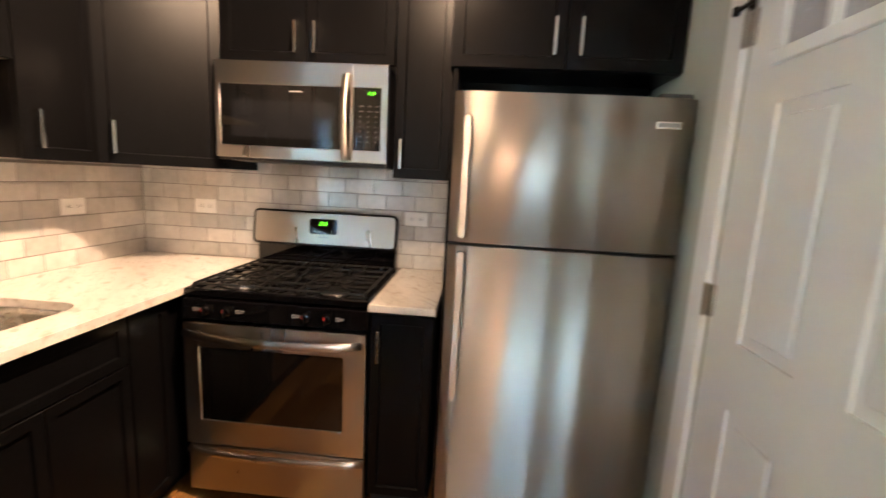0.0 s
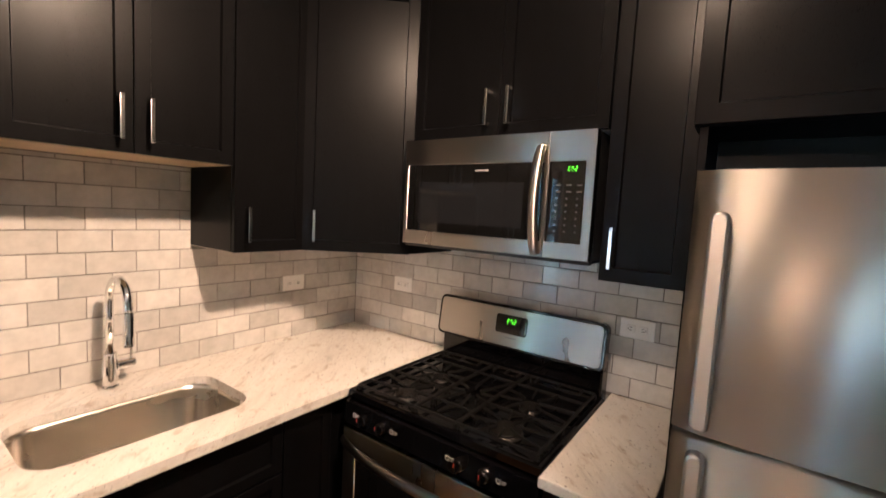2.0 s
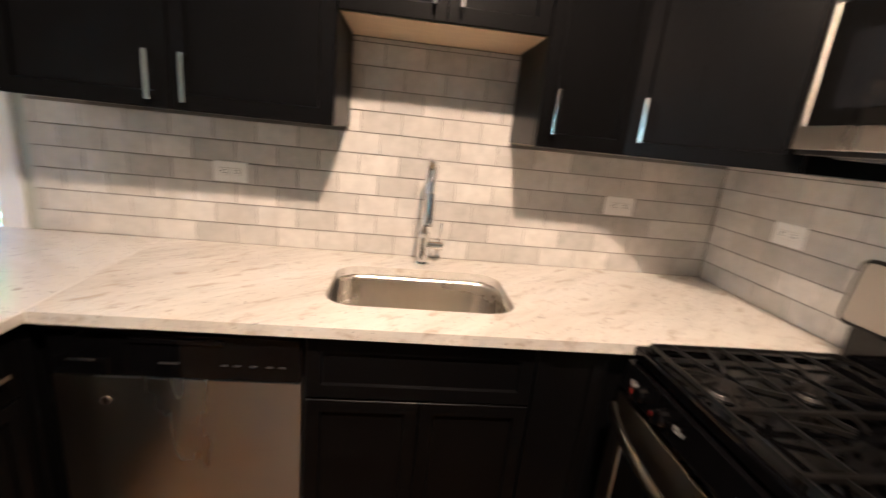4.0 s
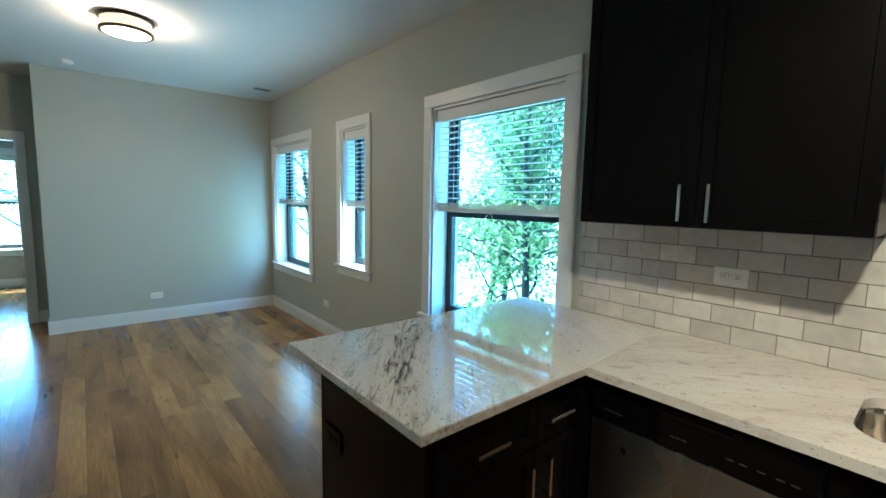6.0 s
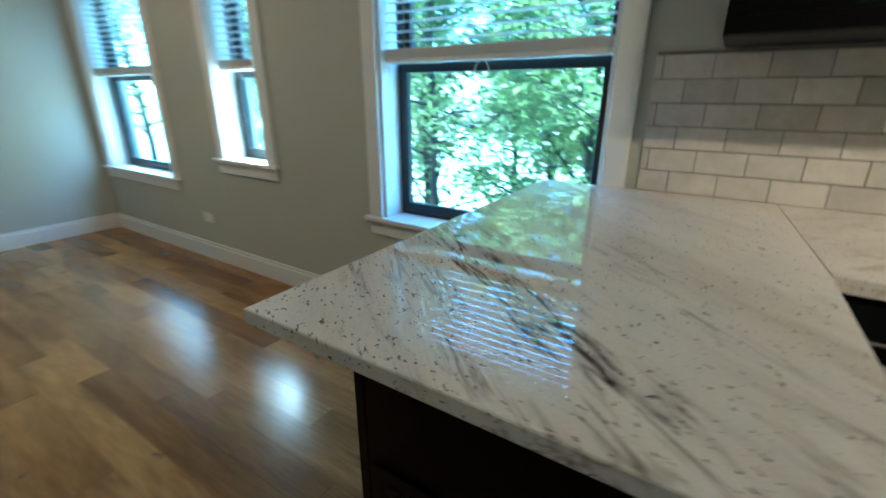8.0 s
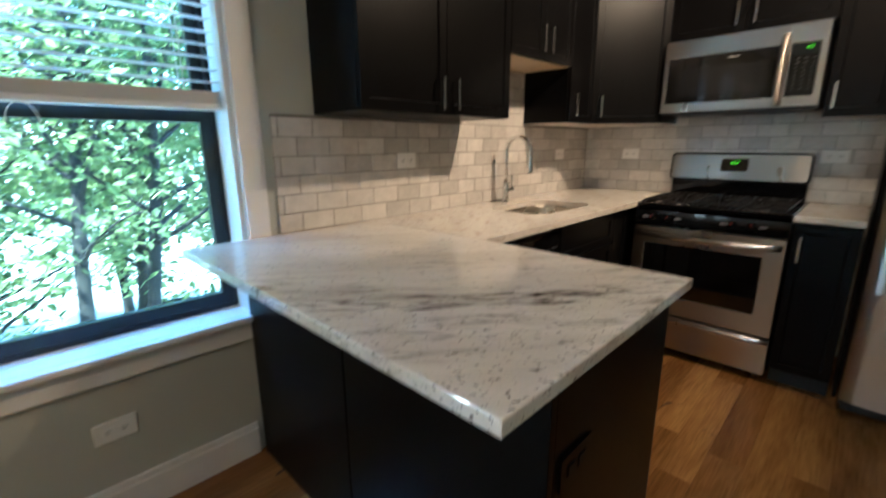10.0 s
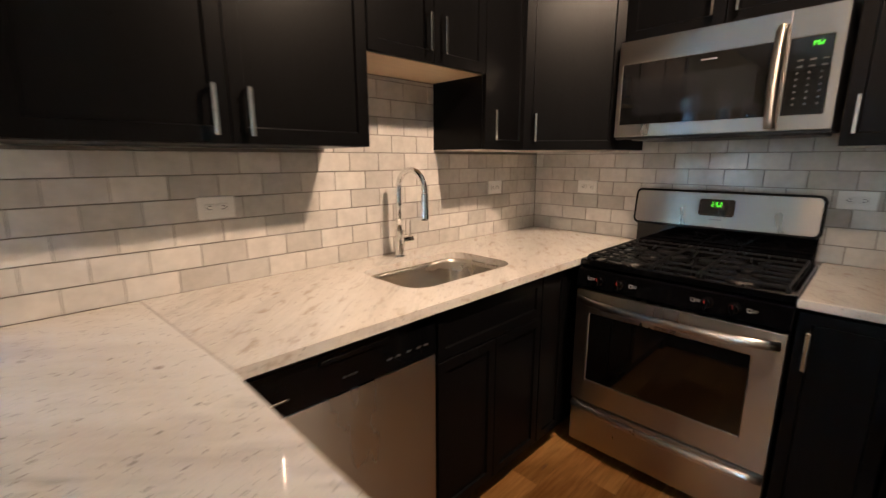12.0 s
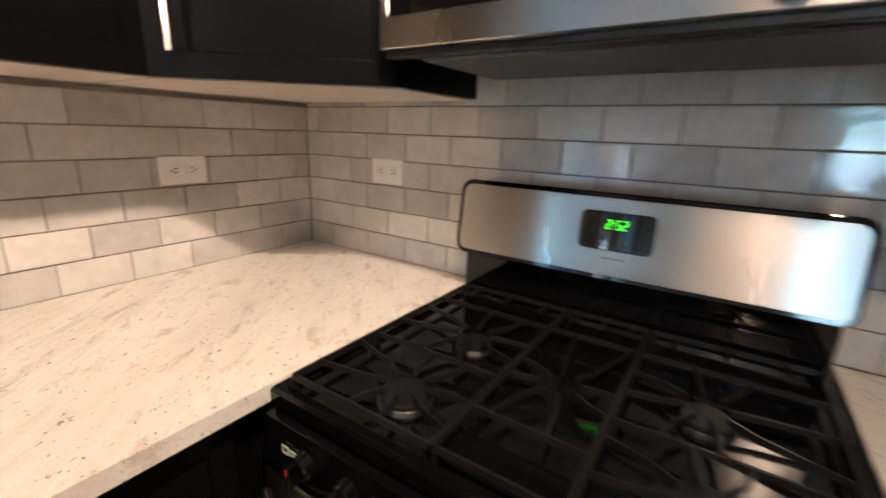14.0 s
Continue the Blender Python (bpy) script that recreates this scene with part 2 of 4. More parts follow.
def steel(name, color, rough, aniso, wave=0.0, metal=1.0):
    """Brushed steel: highlights drawn out across the brushing, with slight waves in the sheet."""
    m = material(name, color, rough, metal, 0.03, 3, 5, 0.0, (1, 1, 0.3))
    nt = m.node_tree
    p = nt.nodes["Principled BSDF"]
    tan = nt.nodes.new("ShaderNodeCombineXYZ")
    for axis, v in (("X", 0.03), ("Y", 0.02), ("Z", 1.0)):
        tan.inputs[axis].default_value = v
    nt.links.new(tan.outputs[0], p.inputs["Tangent"])
    p.inputs["Anisotropic"].default_value = aniso
    co, mp = nt.nodes.new("ShaderNodeTexCoord"), nt.nodes.new("ShaderNodeMapping")
    mp.inputs["Scale"].default_value = (1, 1, 0.035)
    n, b = nt.nodes.new("ShaderNodeTexNoise"), nt.nodes.new("ShaderNodeBump")
    n.inputs["Scale"].default_value, n.inputs["Detail"].default_value = 6.5, 0
    b.inputs["Strength"].default_value, b.inputs["Distance"].default_value = 0.6, wave
    nt.links.new(co.outputs["Object"], mp.inputs["Vector"])
    nt.links.new(mp.outputs["Vector"], n.inputs["Vector"])
    nt.links.new(n.outputs["Fac"], b.inputs["Height"])
    nt.links.new(b.outputs[0], p.inputs["Normal"])
    return m


WALL = material("greige_wall_paint", (0.475, 0.485, 0.43), 0.75, 0, 0.03, 2, 220, 0.03)
CEILING = material("white_ceiling_paint", (0.74, 0.74, 0.72), 0.85, 0, 0.02, 2, 200, 0.03)
TRIM = material("white_trim_paint", (0.78, 0.78, 0.76), 0.35, 0, 0.03, 3, 120, 0.02)
DOORPAINT = material("white_door_paint", (0.76, 0.77, 0.75), 0.38, 0, 0.03, 3, 150, 0.03)
ESPRESSO = material("espresso_stained_wood", (0.0030, 0.0030, 0.0033), 0.31, 0, 0.3, 5, 120, 0.003, (6, 6, 1), 0.09)
PALEBOARD = material("pale_melamine_underside", (0.60, 0.54, 0.47), 0.5, 0, 0.06, 6, 80, 0.01)
BIRCH = material("raw_birch_plywood", (0.62, 0.47, 0.30), 0.6, 0, 0.10, 6, 80, 0.02, (1, 6, 1))
STEEL = steel("brushed_stainless_steel", (0.47, 0.45, 0.42), 0.30, 0.92, 0.005)
STEEL_V = steel("brushed_stainless_door", (0.45, 0.41, 0.36), 0.40, 1.0, 0.026)
SINKSTEEL = material("satin_sink_steel", (0.60, 0.56, 0.50), 0.27, 1.0, 0.04, 5, 9, 0.0, (1, 0.3, 1))
NICKEL = material("satin_nickel", (0.72, 0.70, 0.67), 0.17, 1.0, 0.03, 8, 12, 0.0)
CHROME = material("polished_chrome", (0.80, 0.80, 0.80), 0.06, 1.0, 0.02, 8, 100, 0.0)
ENAMEL = material("black_enamel", (0.0025, 0.0025, 0.003), 0.07, 0, 0.2, 8, 30, 0.0, spec=0.4)
BLACKGLASS = material("black_oven_glass", (0.004, 0.004, 0.004), 0.04, 0, 0.1, 8, 60, 0.0, spec=0.6)
MWGLASS = material("grey_mesh_glass", (0.009, 0.0095, 0.011), 0.08, 0, 0.1, 8, 20, 0.0, spec=0.6)
BURNER = material("heat_stained_steel", (0.10, 0.095, 0.09), 0.45, 1.0, 0.2, 20, 100, 0.02)
IRON = material("cast_iron", (0.006, 0.0055, 0.005), 0.42, 0, 0.3, 20, 200, 0.05, spec=0.3)
BLACKPLASTIC = material("black_plastic", (0.012, 0.012, 0.013), 0.4, 0, 0.15, 10, 200, 0.02)
GREYPAINT = material("dark_grey_appliance_paint", (0.05, 0.05, 0.055), 0.45, 0, 0.1, 6, 300, 0.05)
BLACKSASH = material("black_sash_paint", (0.012, 0.014, 0.016), 0.35, 0, 0.15, 6, 100, 0.02)
BLINDWHITE = material("white_blind_slat", (0.78, 0.79, 0.78), 0.45, 0, 0.03, 6, 120, 0.01)
PLATE = material("white_plastic_plate", (0.82, 0.81, 0.78), 0.3, 0, 0.03, 20, 150, 0.0)
FROST = material("frosted_door_glass", (0.45, 0.44, 0.47), 0.25, 0, 0.05, 5, 60, 0.02)
SLOT = material("dark_slot", (0.03, 0.03, 0.03), 0.5, 0, 0.05)
GROUT = material("grey_grout", (0.22, 0.20, 0.18), 0.9, 0, 0.15, 20, 300, 0.05)
BRONZE = material("dark_bronze", (0.035, 0.026, 0.02), 0.4, 0.8, 0.15, 10, 150, 0.02)
DIMPRINT = material("grey_print", (0.04, 0.04, 0.043), 0.5, 0, 0.05)
PRINT = material("white_print", (0.65, 0.65, 0.65), 0.5, 0, 0.05)
REDPRINT = material("red_knob_mark", (0.45, 0.03, 0.02), 0.4, 0, 0.05)
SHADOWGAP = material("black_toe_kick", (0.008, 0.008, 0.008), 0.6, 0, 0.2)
GRANITE_PEN = granite("white_granite_peninsula", 49, 1.3, 0.8, 2.25, ((0.0, 0.06), (0.30, 0.12), (0.38, 0.55), (0.44, 0.25), (0.55, 0.85), (0.66, 1.0), (0.74, 0.45), (0.9, 0.3)))
GRANITE_RUN = granite("white_granite_run", 130, 0.13, 0.6, blots=(0.57, 0.70, 0.9, (0.38, 0.28, 0.20)))
TILE = tile_glaze("pearl_subway_glaze")
OAK = oak("oak_boards")
PANE = pane_glass("window_pane", (0.80, 0.97, 1.0))
DIFFUSER = glowing("lit_lamp_diffuser", (1.0, 0.62, 0.34), 0.40)
RIBGLASS = glowing("lit_ribbed_glass", (1.0, 0.55, 0.28), 0.07)
LED = glowing("green_led", (0.16, 1.0, 0.02), 0.07)
MIDPRINT = material("silver_print", (0.28, 0.28, 0.28), 0.5, 0, 0.05)
BARK = material("tree_bark", (0.018, 0.015, 0.012), 0.9, 0, 0.3, 8, 60, 0.6, (1, 1, 0.3))
GROUND = material("pale_dry_ground", (0.34, 0.33, 0.28), 0.9, 0, 0.3, 0.3, 6, 0.3)
BRICK = material("dark_masonry", (0.30, 0.27, 0.24), 0.9, 0, 0.2, 2, 40, 0.2)


# ---- building helpers ----
def part(name, bm, mat, parent=None, label="", smooth=False):
    """Link a bmesh as one mesh object under a thing or a part."""
    me = bpy.data.meshes.new(name)
    bmesh.ops.recalc_face_normals(bm, faces=bm.faces)
    bm.to_mesh(me)
    bm.free()
    me.materials.append(mat)
    if smooth:
        for f in me.polygons:
            f.use_smooth = True
    ob = new(name, me)
    ob.parent = parent
    if label:
        ob["label"] = label
    return ob


def thing(name, label, category, m=None, group="", kind=""):
    ob = new(name)
    ob.empty_display_size = 0.05
    ob.matrix_world = m or Matrix()
    return tagged(ob, label, category, group, kind)


def box(x0, x1, y0, y1, z0, z1, bevel=0.0, bm=None, seg=1):
    """A bevelled box, added to bm if given."""
    b = bmesh.new()
    bmesh.ops.create_cube(b, size=1)
    bmesh.ops.scale(b, vec=(x1 - x0, y1 - y0, z1 - z0), verts=b.verts)
    bmesh.ops.translate(b, vec=((x0 + x1) / 2, (y0 + y1) / 2, (z0 + z1) / 2), verts=b.verts)
    if bevel:
        bmesh.ops.bevel(b, geom=b.edges[:], offset=bevel, segments=seg, affect="EDGES", profile=0.5)
    if bm is None:
        return b
    return merge(bm, b)


def merge(bm, other):
    me = bpy.data.meshes.new("scratch")
    other.to_mesh(me)
    other.free()
    bm.from_mesh(me)
    bpy.data.meshes.remove(me)
    return bm


def boxes(rows, bevel=0.0):
    bm = bmesh.new()
    for r in rows:
        box(*r, bevel=bevel, bm=bm)
    return bm


def rod(x, y, z, r, h, axis="z", bevel=0.0, n=24, r2=None, bm=None):
    """A cylinder or cone from (x, y, z) along an axis."""
    b = bmesh.new()
    bmesh.ops.create_cone(b, cap_ends=True, segments=n, radius1=r, radius2=r if r2 is None else r2, depth=h)
    bmesh.ops.translate(b, vec=(0, 0, h / 2), verts=b.verts)
    if bevel:
        rim = [e for e in b.edges if abs(e.verts[0].co.z - e.verts[1].co.z) < 1e-6]
        bmesh.ops.bevel(b, geom=rim, offset=bevel, segments=2, affect="EDGES", profile=0.5)
    turn = {"z": Matrix(), "x": pose(0, 0, 0, 0, 90, 0), "y": pose(0, 0, 0, -90, 0, 0), "-y": pose(0, 0, 0, 90, 0, 0)}[axis]
    b.transform(Matrix.Translation((x, y, z)) @ turn)
    if bm is None:
        return b
    return merge(bm, b)


def sweep(points, profile, closed=False, bm=None):
    """Sweep a flat profile of (u, v) along points; u lies across, v up where it can."""
    b = bmesh.new() if bm is None else bm
    rings = []
    pts = [Vector(p) for p in points]
    side = None
    for i, p in enumerate(pts):
        a, c = pts[max(0, i - 1)], pts[min(len(pts) - 1, i + 1)]
        d = (c - a).normalized()
        if side is None:
            up = Vector((0, 0, 1)) if abs(d.z) < 0.9 else Vector((0, 1, 0))
            side = d.cross(up).normalized()
        else:
            side = (side - d * side.dot(d)).normalized()
        up = side.cross(d)
        rings.append([b.verts.new(p + side * u + up * v) for u, v in profile])
    n = len(profile)
    for r, s in zip(rings, rings[1:]):
        for k in range(n):
            b.faces.new((r[k], r[(k + 1) % n], s[(k + 1) % n], s[k]))
    b.faces.new(rings[0][::-1])
    b.faces.new(rings[-1])
    return b


def ring(r, n=12, sx=1.0, sy=1.0):
    return [(r * sx * math.cos(2 * math.pi * k / n), r * sy * math.sin(2 * math.pi * k / n)) for k in range(n)]


def rounded(w, h, r, n=5):
    """Corner points of a rounded rectangle centred on 0, anticlockwise."""
    out = []
    for cx, cy, a in ((w / 2 - r, h / 2 - r, 0), (-w / 2 + r, h / 2 - r, 90), (-w / 2 + r, -h / 2 + r, 180), (w / 2 - r, -h / 2 + r, 270)):
        out += [(cx + r * math.cos(radians(a + 90 * k / n)), cy + r * math.sin(radians(a + 90 * k / n))) for k in range(n + 1)]
    return out


def slab_of(outline, z0, z1, bevel=0.0):
    """A prism over an outline in the plane."""
    b = bmesh.new()
    f = b.faces.new([b.verts.new((x, y, z0)) for x, y in outline])
    up = bmesh.ops.extrude_face_region(b, geom=[f])
    bmesh.ops.translate(b, vec=(0, 0, z1 - z0), verts=[v for v in up["geom"] if isinstance(v, bmesh.types.BMVert)])
    if bevel:
        rim = [e for e in b.edges if abs(e.verts[0].co.z - e.verts[1].co.z) < 1e-6]
        bmesh.ops.bevel(b, geom=rim, offset=bevel, segments=2, affect="EDGES", profile=0.5)
    return b


def inset_front(bm, s, depth, way=(0, -1, 0)):
    """Sink a panel into the largest face that looks that way, leaving a rim s wide."""
    f = max((f for f in bm.faces if f.normal.dot(Vector(way)) > 0.99), key=lambda f: f.calc_area())
    bmesh.ops.inset_individual(bm, faces=[f], thickness=s, depth=0.0)
    bmesh.ops.inset_individual(bm, faces=[f], thickness=0.005, depth=-depth)
    return bm


def rect_frame(x0, x1, z0, z1, a0, a1, c0, c1, y0, y1, bevel=0.0015):
    """One frame in the upright plane: outer x0..x1, z0..z1, opening a0..a1, c0..c1, from y0 to y1."""
    b = bmesh.new()
    rings = [[b.verts.new((x, y, z)) for x, z in q] for y in (y0, y1) for q in (((x0, z0), (x1, z0), (x1, z1), (x0, z1)), ((a0, c0), (a1, c0), (a1, c1), (a0, c1)))]
    for o, n in ((rings[0], rings[1]), (rings[3], rings[2]), (rings[2], rings[0]), (rings[1], rings[3])):
        for i in range(4):
            j = (i + 1) % 4
            b.faces.new((o[i], o[j], n[j], n[i]))
    if bevel:
        bmesh.ops.recalc_face_normals(b, faces=b.faces)
        bmesh.ops.bevel(b, geom=[e for e in b.edges if len(e.link_faces) == 2 and e.calc_face_angle() > 0.5], offset=bevel, segments=1, affect="EDGES", profile=0.5)
    return b


def setting(name, bm, mat, label="", category=""):
    return tagged(part(name, bm, mat), label, category, kind="structure")


# ---- rooms ----
X_R, Y_F, Y_D, X_E, Y_B = 2.52, -7.277, -7.94, 4.4, -10.6   # door wall, far wall, recess wall, east wall, back room's wall
T = 0.26
WINDOWS = [("window_1", -3.835, -2.725, 0.605, 2.115), ("window_2", -5.24, -4.78, 0.81, 2.115), ("window_3", -7.11, -6.02, 0.605, 2.115)]


def wall_with_holes(name, x0, x1, y0, y1, holes, top, label):
    """A wall along y between x0 and x1, with openings (ya, yb, za, zb)."""
    rows, y = [], y0
    for ya, yb, za, zb in sorted(holes):
        rows += [(x0, x1, y, ya, 0, top), (x0, x1, ya, yb, 0, za), (x0, x1, ya, yb, zb, top)]
        y = yb
    rows.append((x0, x1, y, y1, 0, top))
    return setting(name, boxes([r for r in rows if r[3] - r[2] > 1e-4 and r[5] - r[4] > 1e-4]), WALL, label, "wall")


wall_with_holes("wall_west", -T, 0, Y_B - 0.2, 0.2, [(a, b, c, d) for _, a, b, c, d in WINDOWS], CEIL, "greige painted wall with three white-trimmed windows")
setting("wall_north", box(0, 4.6, 0, 0.2, 0, CEIL), WALL, "greige painted wall behind the range and fridge", "wall")
setting("wall_east_kitchen", boxes([(X_R, X_R + 0.14, -0.975, 0, 0, CEIL), (X_R, X_R + 0.14, -1.80, -0.975, 2.06, CEIL), (X_R, X_R + 0.14, -2.3, -1.80, 0, CEIL)]), WALL, "greige painted wall with a white back door", "wall")
setting("wall_east", boxes([(X_R + 0.14, X_E, -2.3, -2.16, 0, CEIL), (X_E, X_E + 0.2, Y_B, -2.16, 0, CEIL), (X_R + 0.14, X_R + 0.3, -2.16, 0, 0, CEIL)]), WALL, "plain greige painted wall", "wall")
setting("wall_south", box(0, 2.265, Y_D, Y_F, 0, CEIL), WALL, "greige painted end wall of the living area", "wall")
DOOR_X = (2.46, 3.28)
setting("wall_recess", boxes([(0, DOOR_X[0], Y_D - 0.14, Y_D, 0, CEIL), (DOOR_X[0], DOOR_X[1], Y_D - 0.14, Y_D, 2.03, CEIL), (DOOR_X[1], X_E, Y_D - 0.14, Y_D, 0, CEIL)]), WALL, "greige painted recessed wall with a cased doorway", "wall")
setting("wall_back_room", boxes([(0, 2.62, Y_B - 0.2, Y_B, 0, CEIL), (2.62, 3.75, Y_B - 0.2, Y_B, 0, 0.58), (2.62, 3.75, Y_B - 0.2, Y_B, 2.02, CEIL), (3.75, 4.6, Y_B - 0.2, Y_B, 0, CEIL)]), WALL, "pale wall of the further room with a window", "wall")
setting("ceiling", box(-T, 4.6, Y_B - 0.2, 0.2, CEIL, CEIL + 0.2), CEILING, "white painted flat ceiling", "ceiling")
subfloor = setting("floor", box(-T, 4.6, Y_B - 0.2, 0.2, -0.2, -0.014), SHADOWGAP, "oak plank floor, satin finish, warm mixed tones", "floor")
setting("outer_wall_lower", box(-T, 4.6, Y_B - 0.2, 0.2, -3.6, -0.2), BRICK, "masonry of the storey below", "wall")


def baseboard(name, x0, x1, y0, y1):
    rows = [(x0, x1, y0, y1, 0, 0.115)]
    dx, dy = (0.006, 0) if x1 - x0 < y1 - y0 else (0, 0.006)
    rows.append((x0 + dx * 0, x1 - dx, y0, y1 - dy, 0.115, 0.14))
    return setting(name, boxes(rows, 0.002), TRIM, "white painted baseboard", "baseboard")


baseboard("baseboard_west", 0, 0.018, Y_F + 0.02, -2.775)
baseboard("baseboard_south", 0.0, 2.265, Y_F, Y_F + 0.018)
setting("baseboard_return", boxes([(2.265, 2.283, Y_D + 0.02, Y_F + 0.018, 0, 0.14)], 0.002), TRIM, "white painted baseboard", "baseboard")
baseboard("baseboard_recess", 2.285, DOOR_X[0] - 0.078, Y_D, Y_D + 0.018)
baseboard("baseboard_back_room", 0.0, X_E, Y_B, Y_B + 0.018)

# doorway casing
casing = thing("doorway_trim", "white painted casing round an open doorway", "trim", kind="structure")
part("casing_left", box(DOOR_X[0] - 0.078, DOOR_X[0], Y_D, Y_D + 0.02, 0, 2.03, 0.003), TRIM, casing)
part("casing_right", box(DOOR_X[1], DOOR_X[1] + 0.078, Y_D, Y_D + 0.02, 0, 2.03, 0.003), TRIM, casing)
part("casing_head", box(DOOR_X[0] - 0.078, DOOR_X[1] + 0.078, Y_D, Y_D + 0.022, 2.03, 2.11, 0.003), TRIM, casing)
part("jamb_left", box(DOOR_X[0], DOOR_X[0] + 0.018, Y_D - 0.145, Y_D + 0.005, 0, 2.03), TRIM, casing)
part("jamb_head", box(DOOR_X[0] + 0.018, DOOR_X[1], Y_D - 0.145, Y_D + 0.005, 2.012, 2.03), TRIM, casing)


def window(name, w, h, rail, m):
    """A double-hung black sash in a deep white reveal. Local: x along the wall, -y into the room, z from the stool's top."""
    win = thing(name, "white-cased double-hung window with black sashes and a deep reveal", "window", m, kind="structure")
    c = 0.088
    part("casing_left", box(-c, 0, -0.02, 0, 0.012, h, 0.003), TRIM, win)
    part("casing_right", box(w, w + c, -0.02, 0, 0.012, h, 0.003), TRIM, win)
    part("casing_head", box(-c, w + c, -0.022, 0, h, h + c, 0.003), TRIM, win)
    part("window_sill", box(-c - 0.025, w + c + 0.025, -0.045, 0.0, -0.012, 0.012, 0.004), TRIM, win)
    part("sill_board", box(0.0, w, 0.0, 0.13, -0.012, 0.012), TRIM, win)
    part("apron", box(-c, w + c, -0.018, 0, -0.09, -0.012, 0.003), TRIM, win)
    part("jamb_left", box(0, 0.018, 0.0, 0.13, 0.012, h), TRIM, win)
    part("jamb_right", box(w - 0.018, w, 0.0, 0.13, 0.012, h), TRIM, win)
    part("jamb_head", box(0.018, w - 0.018, 0.0, 0.13, h - 0.018, h), TRIM, win)
    f = 0.03
    part("window_frame", rect_frame(0, w, 0, h, f, w - f, 0.03, h - f, 0.13, 0.21), BLACKSASH, win)
    for nm, y, z0, z1 in (("lower_sash", 0.132, 0.03, rail + 0.022), ("upper_sash", 0.170, rail - 0.022, h - f)):
        s = 0.042
        sash = part(nm, rect_frame(f, w - f, z0, z1, f + s, w - f - s, z0 + 0.045, z1 - 0.045, y, y + 0.034), BLACKSASH, win)
        g = part("pane", box(f + s, w - f - s, y + 0.014, y + 0.020, z0 + 0.045, z1 - 0.045), PANE, sash)
        g.visible_shadow = False
    return win


def blind(w, h, bottom, m):
    """A white slatted blind let down halfway, slats open."""
    b = thing("window_blind", "white slatted window blind, half lowered, slats open", "blind", m, group="window blinds")
    part("headrail", box(0.022, w - 0.022, 0.028, 0.075, h - 0.075, h - 0.022, 0.003), BLINDWHITE, b)
    part("valance", box(0.02, w - 0.02, 0.018, 0.026, h - 0.096, h - 0.02, 0.002), BLINDWHITE, b)
    part("bottom_rail", box(0.026, w - 0.026, 0.028, 0.078, bottom, bottom + 0.022, 0.004), BLINDWHITE, b)
    n = 8
    for k in range(n):
        part("stacked_slat", box(0.026, w - 0.026, 0.028, 0.078, bottom + 0.024 + k * 0.0052, bottom + 0.0272 + k * 0.0052), BLINDWHITE, b)
    z, slat = bottom + 0.024 + n * 0.0052 + 0.03, None
    while z < h - 0.09:
        if slat is None:
            sb = bmesh.new()
            pts = [(-0.025, -0.002), (-0.012, 0.001), (0, 0.002), (0.012, 0.001), (0.025, -0.002)]
            lo = [(sb.verts.new((0.026, y, s)), sb.verts.new((w - 0.026, y, s))) for y, s in pts]
            hi = [(sb.verts.new((0.026, y, s + 0.0026)), sb.verts.new((w - 0.026, y, s + 0.0026))) for y, s in pts]
            for a, c in zip(lo, lo[1:]):
                sb.faces.new((a[0], a[1], c[1], c[0]))
            for a, c in zip(hi, hi[1:]):
                sb.faces.new((a[0], c[0], c[1], a[1]))
            for k in (0, 4):
                sb.faces.new((lo[k][0], lo[k][1], hi[k][1], hi[k][0]))
            slat = part("slat", sb, BLINDWHITE, b)
            slat.location = (0, 0.053, z)
            slat.rotation_euler = (radians(4), 0, 0)
        else:
            s = new("slat", slat.data)
            s.parent, s.location, s.rotation_euler = b, (0, 0.053, z), (radians(4), 0, 0)
        z += 0.0415
    for x in (0.14, w - 0.14):
        part("ladder_cord", boxes([(x, x + 0.002, 0.026, 0.028, bottom, h - 0.07), (x, x + 0.002, 0.078, 0.080, bottom, h - 0.07)]), BLINDWHITE, b)
    part("cord_loop", sweep([(w * 0.5 + 0.035 * math.cos(radians(q)), 0.022, bottom - 0.055 + 0.055 * math.sin(radians(q))) for q in range(0, 181, 15)], ring(0.0018, 6)), BLINDWHITE, b, "thin white cord")
    part("lift_cord", rod(0.05, 0.02, bottom - 0.10, 0.0016, h - bottom + 0.02, n=6), BLINDWHITE, b)
    return b


for name, ya, yb, za, zb in WINDOWS:
    at = pose(0, ya, za, 0, 0, 90)
    window(name, yb - ya, zb - za, 1.37 - za, at)
    blind(yb - ya, zb - za, 1.385 - za, at)
# Added lamps raise the daylight from windows 2, 3 and 4.
for (name, ya, yb, za, zb), watts in zip(WINDOWS[1:], (0.85, 0.35)):
    window_fill_light(-0.10, (ya + yb) / 2, (za + 1.36) / 2, yb - ya - 0.16, 1.28 - za, (1, 0), watts)
window_fill_light(3.185, Y_B - 0.10, 0.95, 0.97, 0.6, (0, 1), 0.7)
window("window_4", 1.13, 1.44, 0.72, pose(3.75, Y_B, 0.58, 0, 0, 180))
blind(1.13, 1.44, 0.74, pose(3.75, Y_B, 0.58, 0, 0, 180))


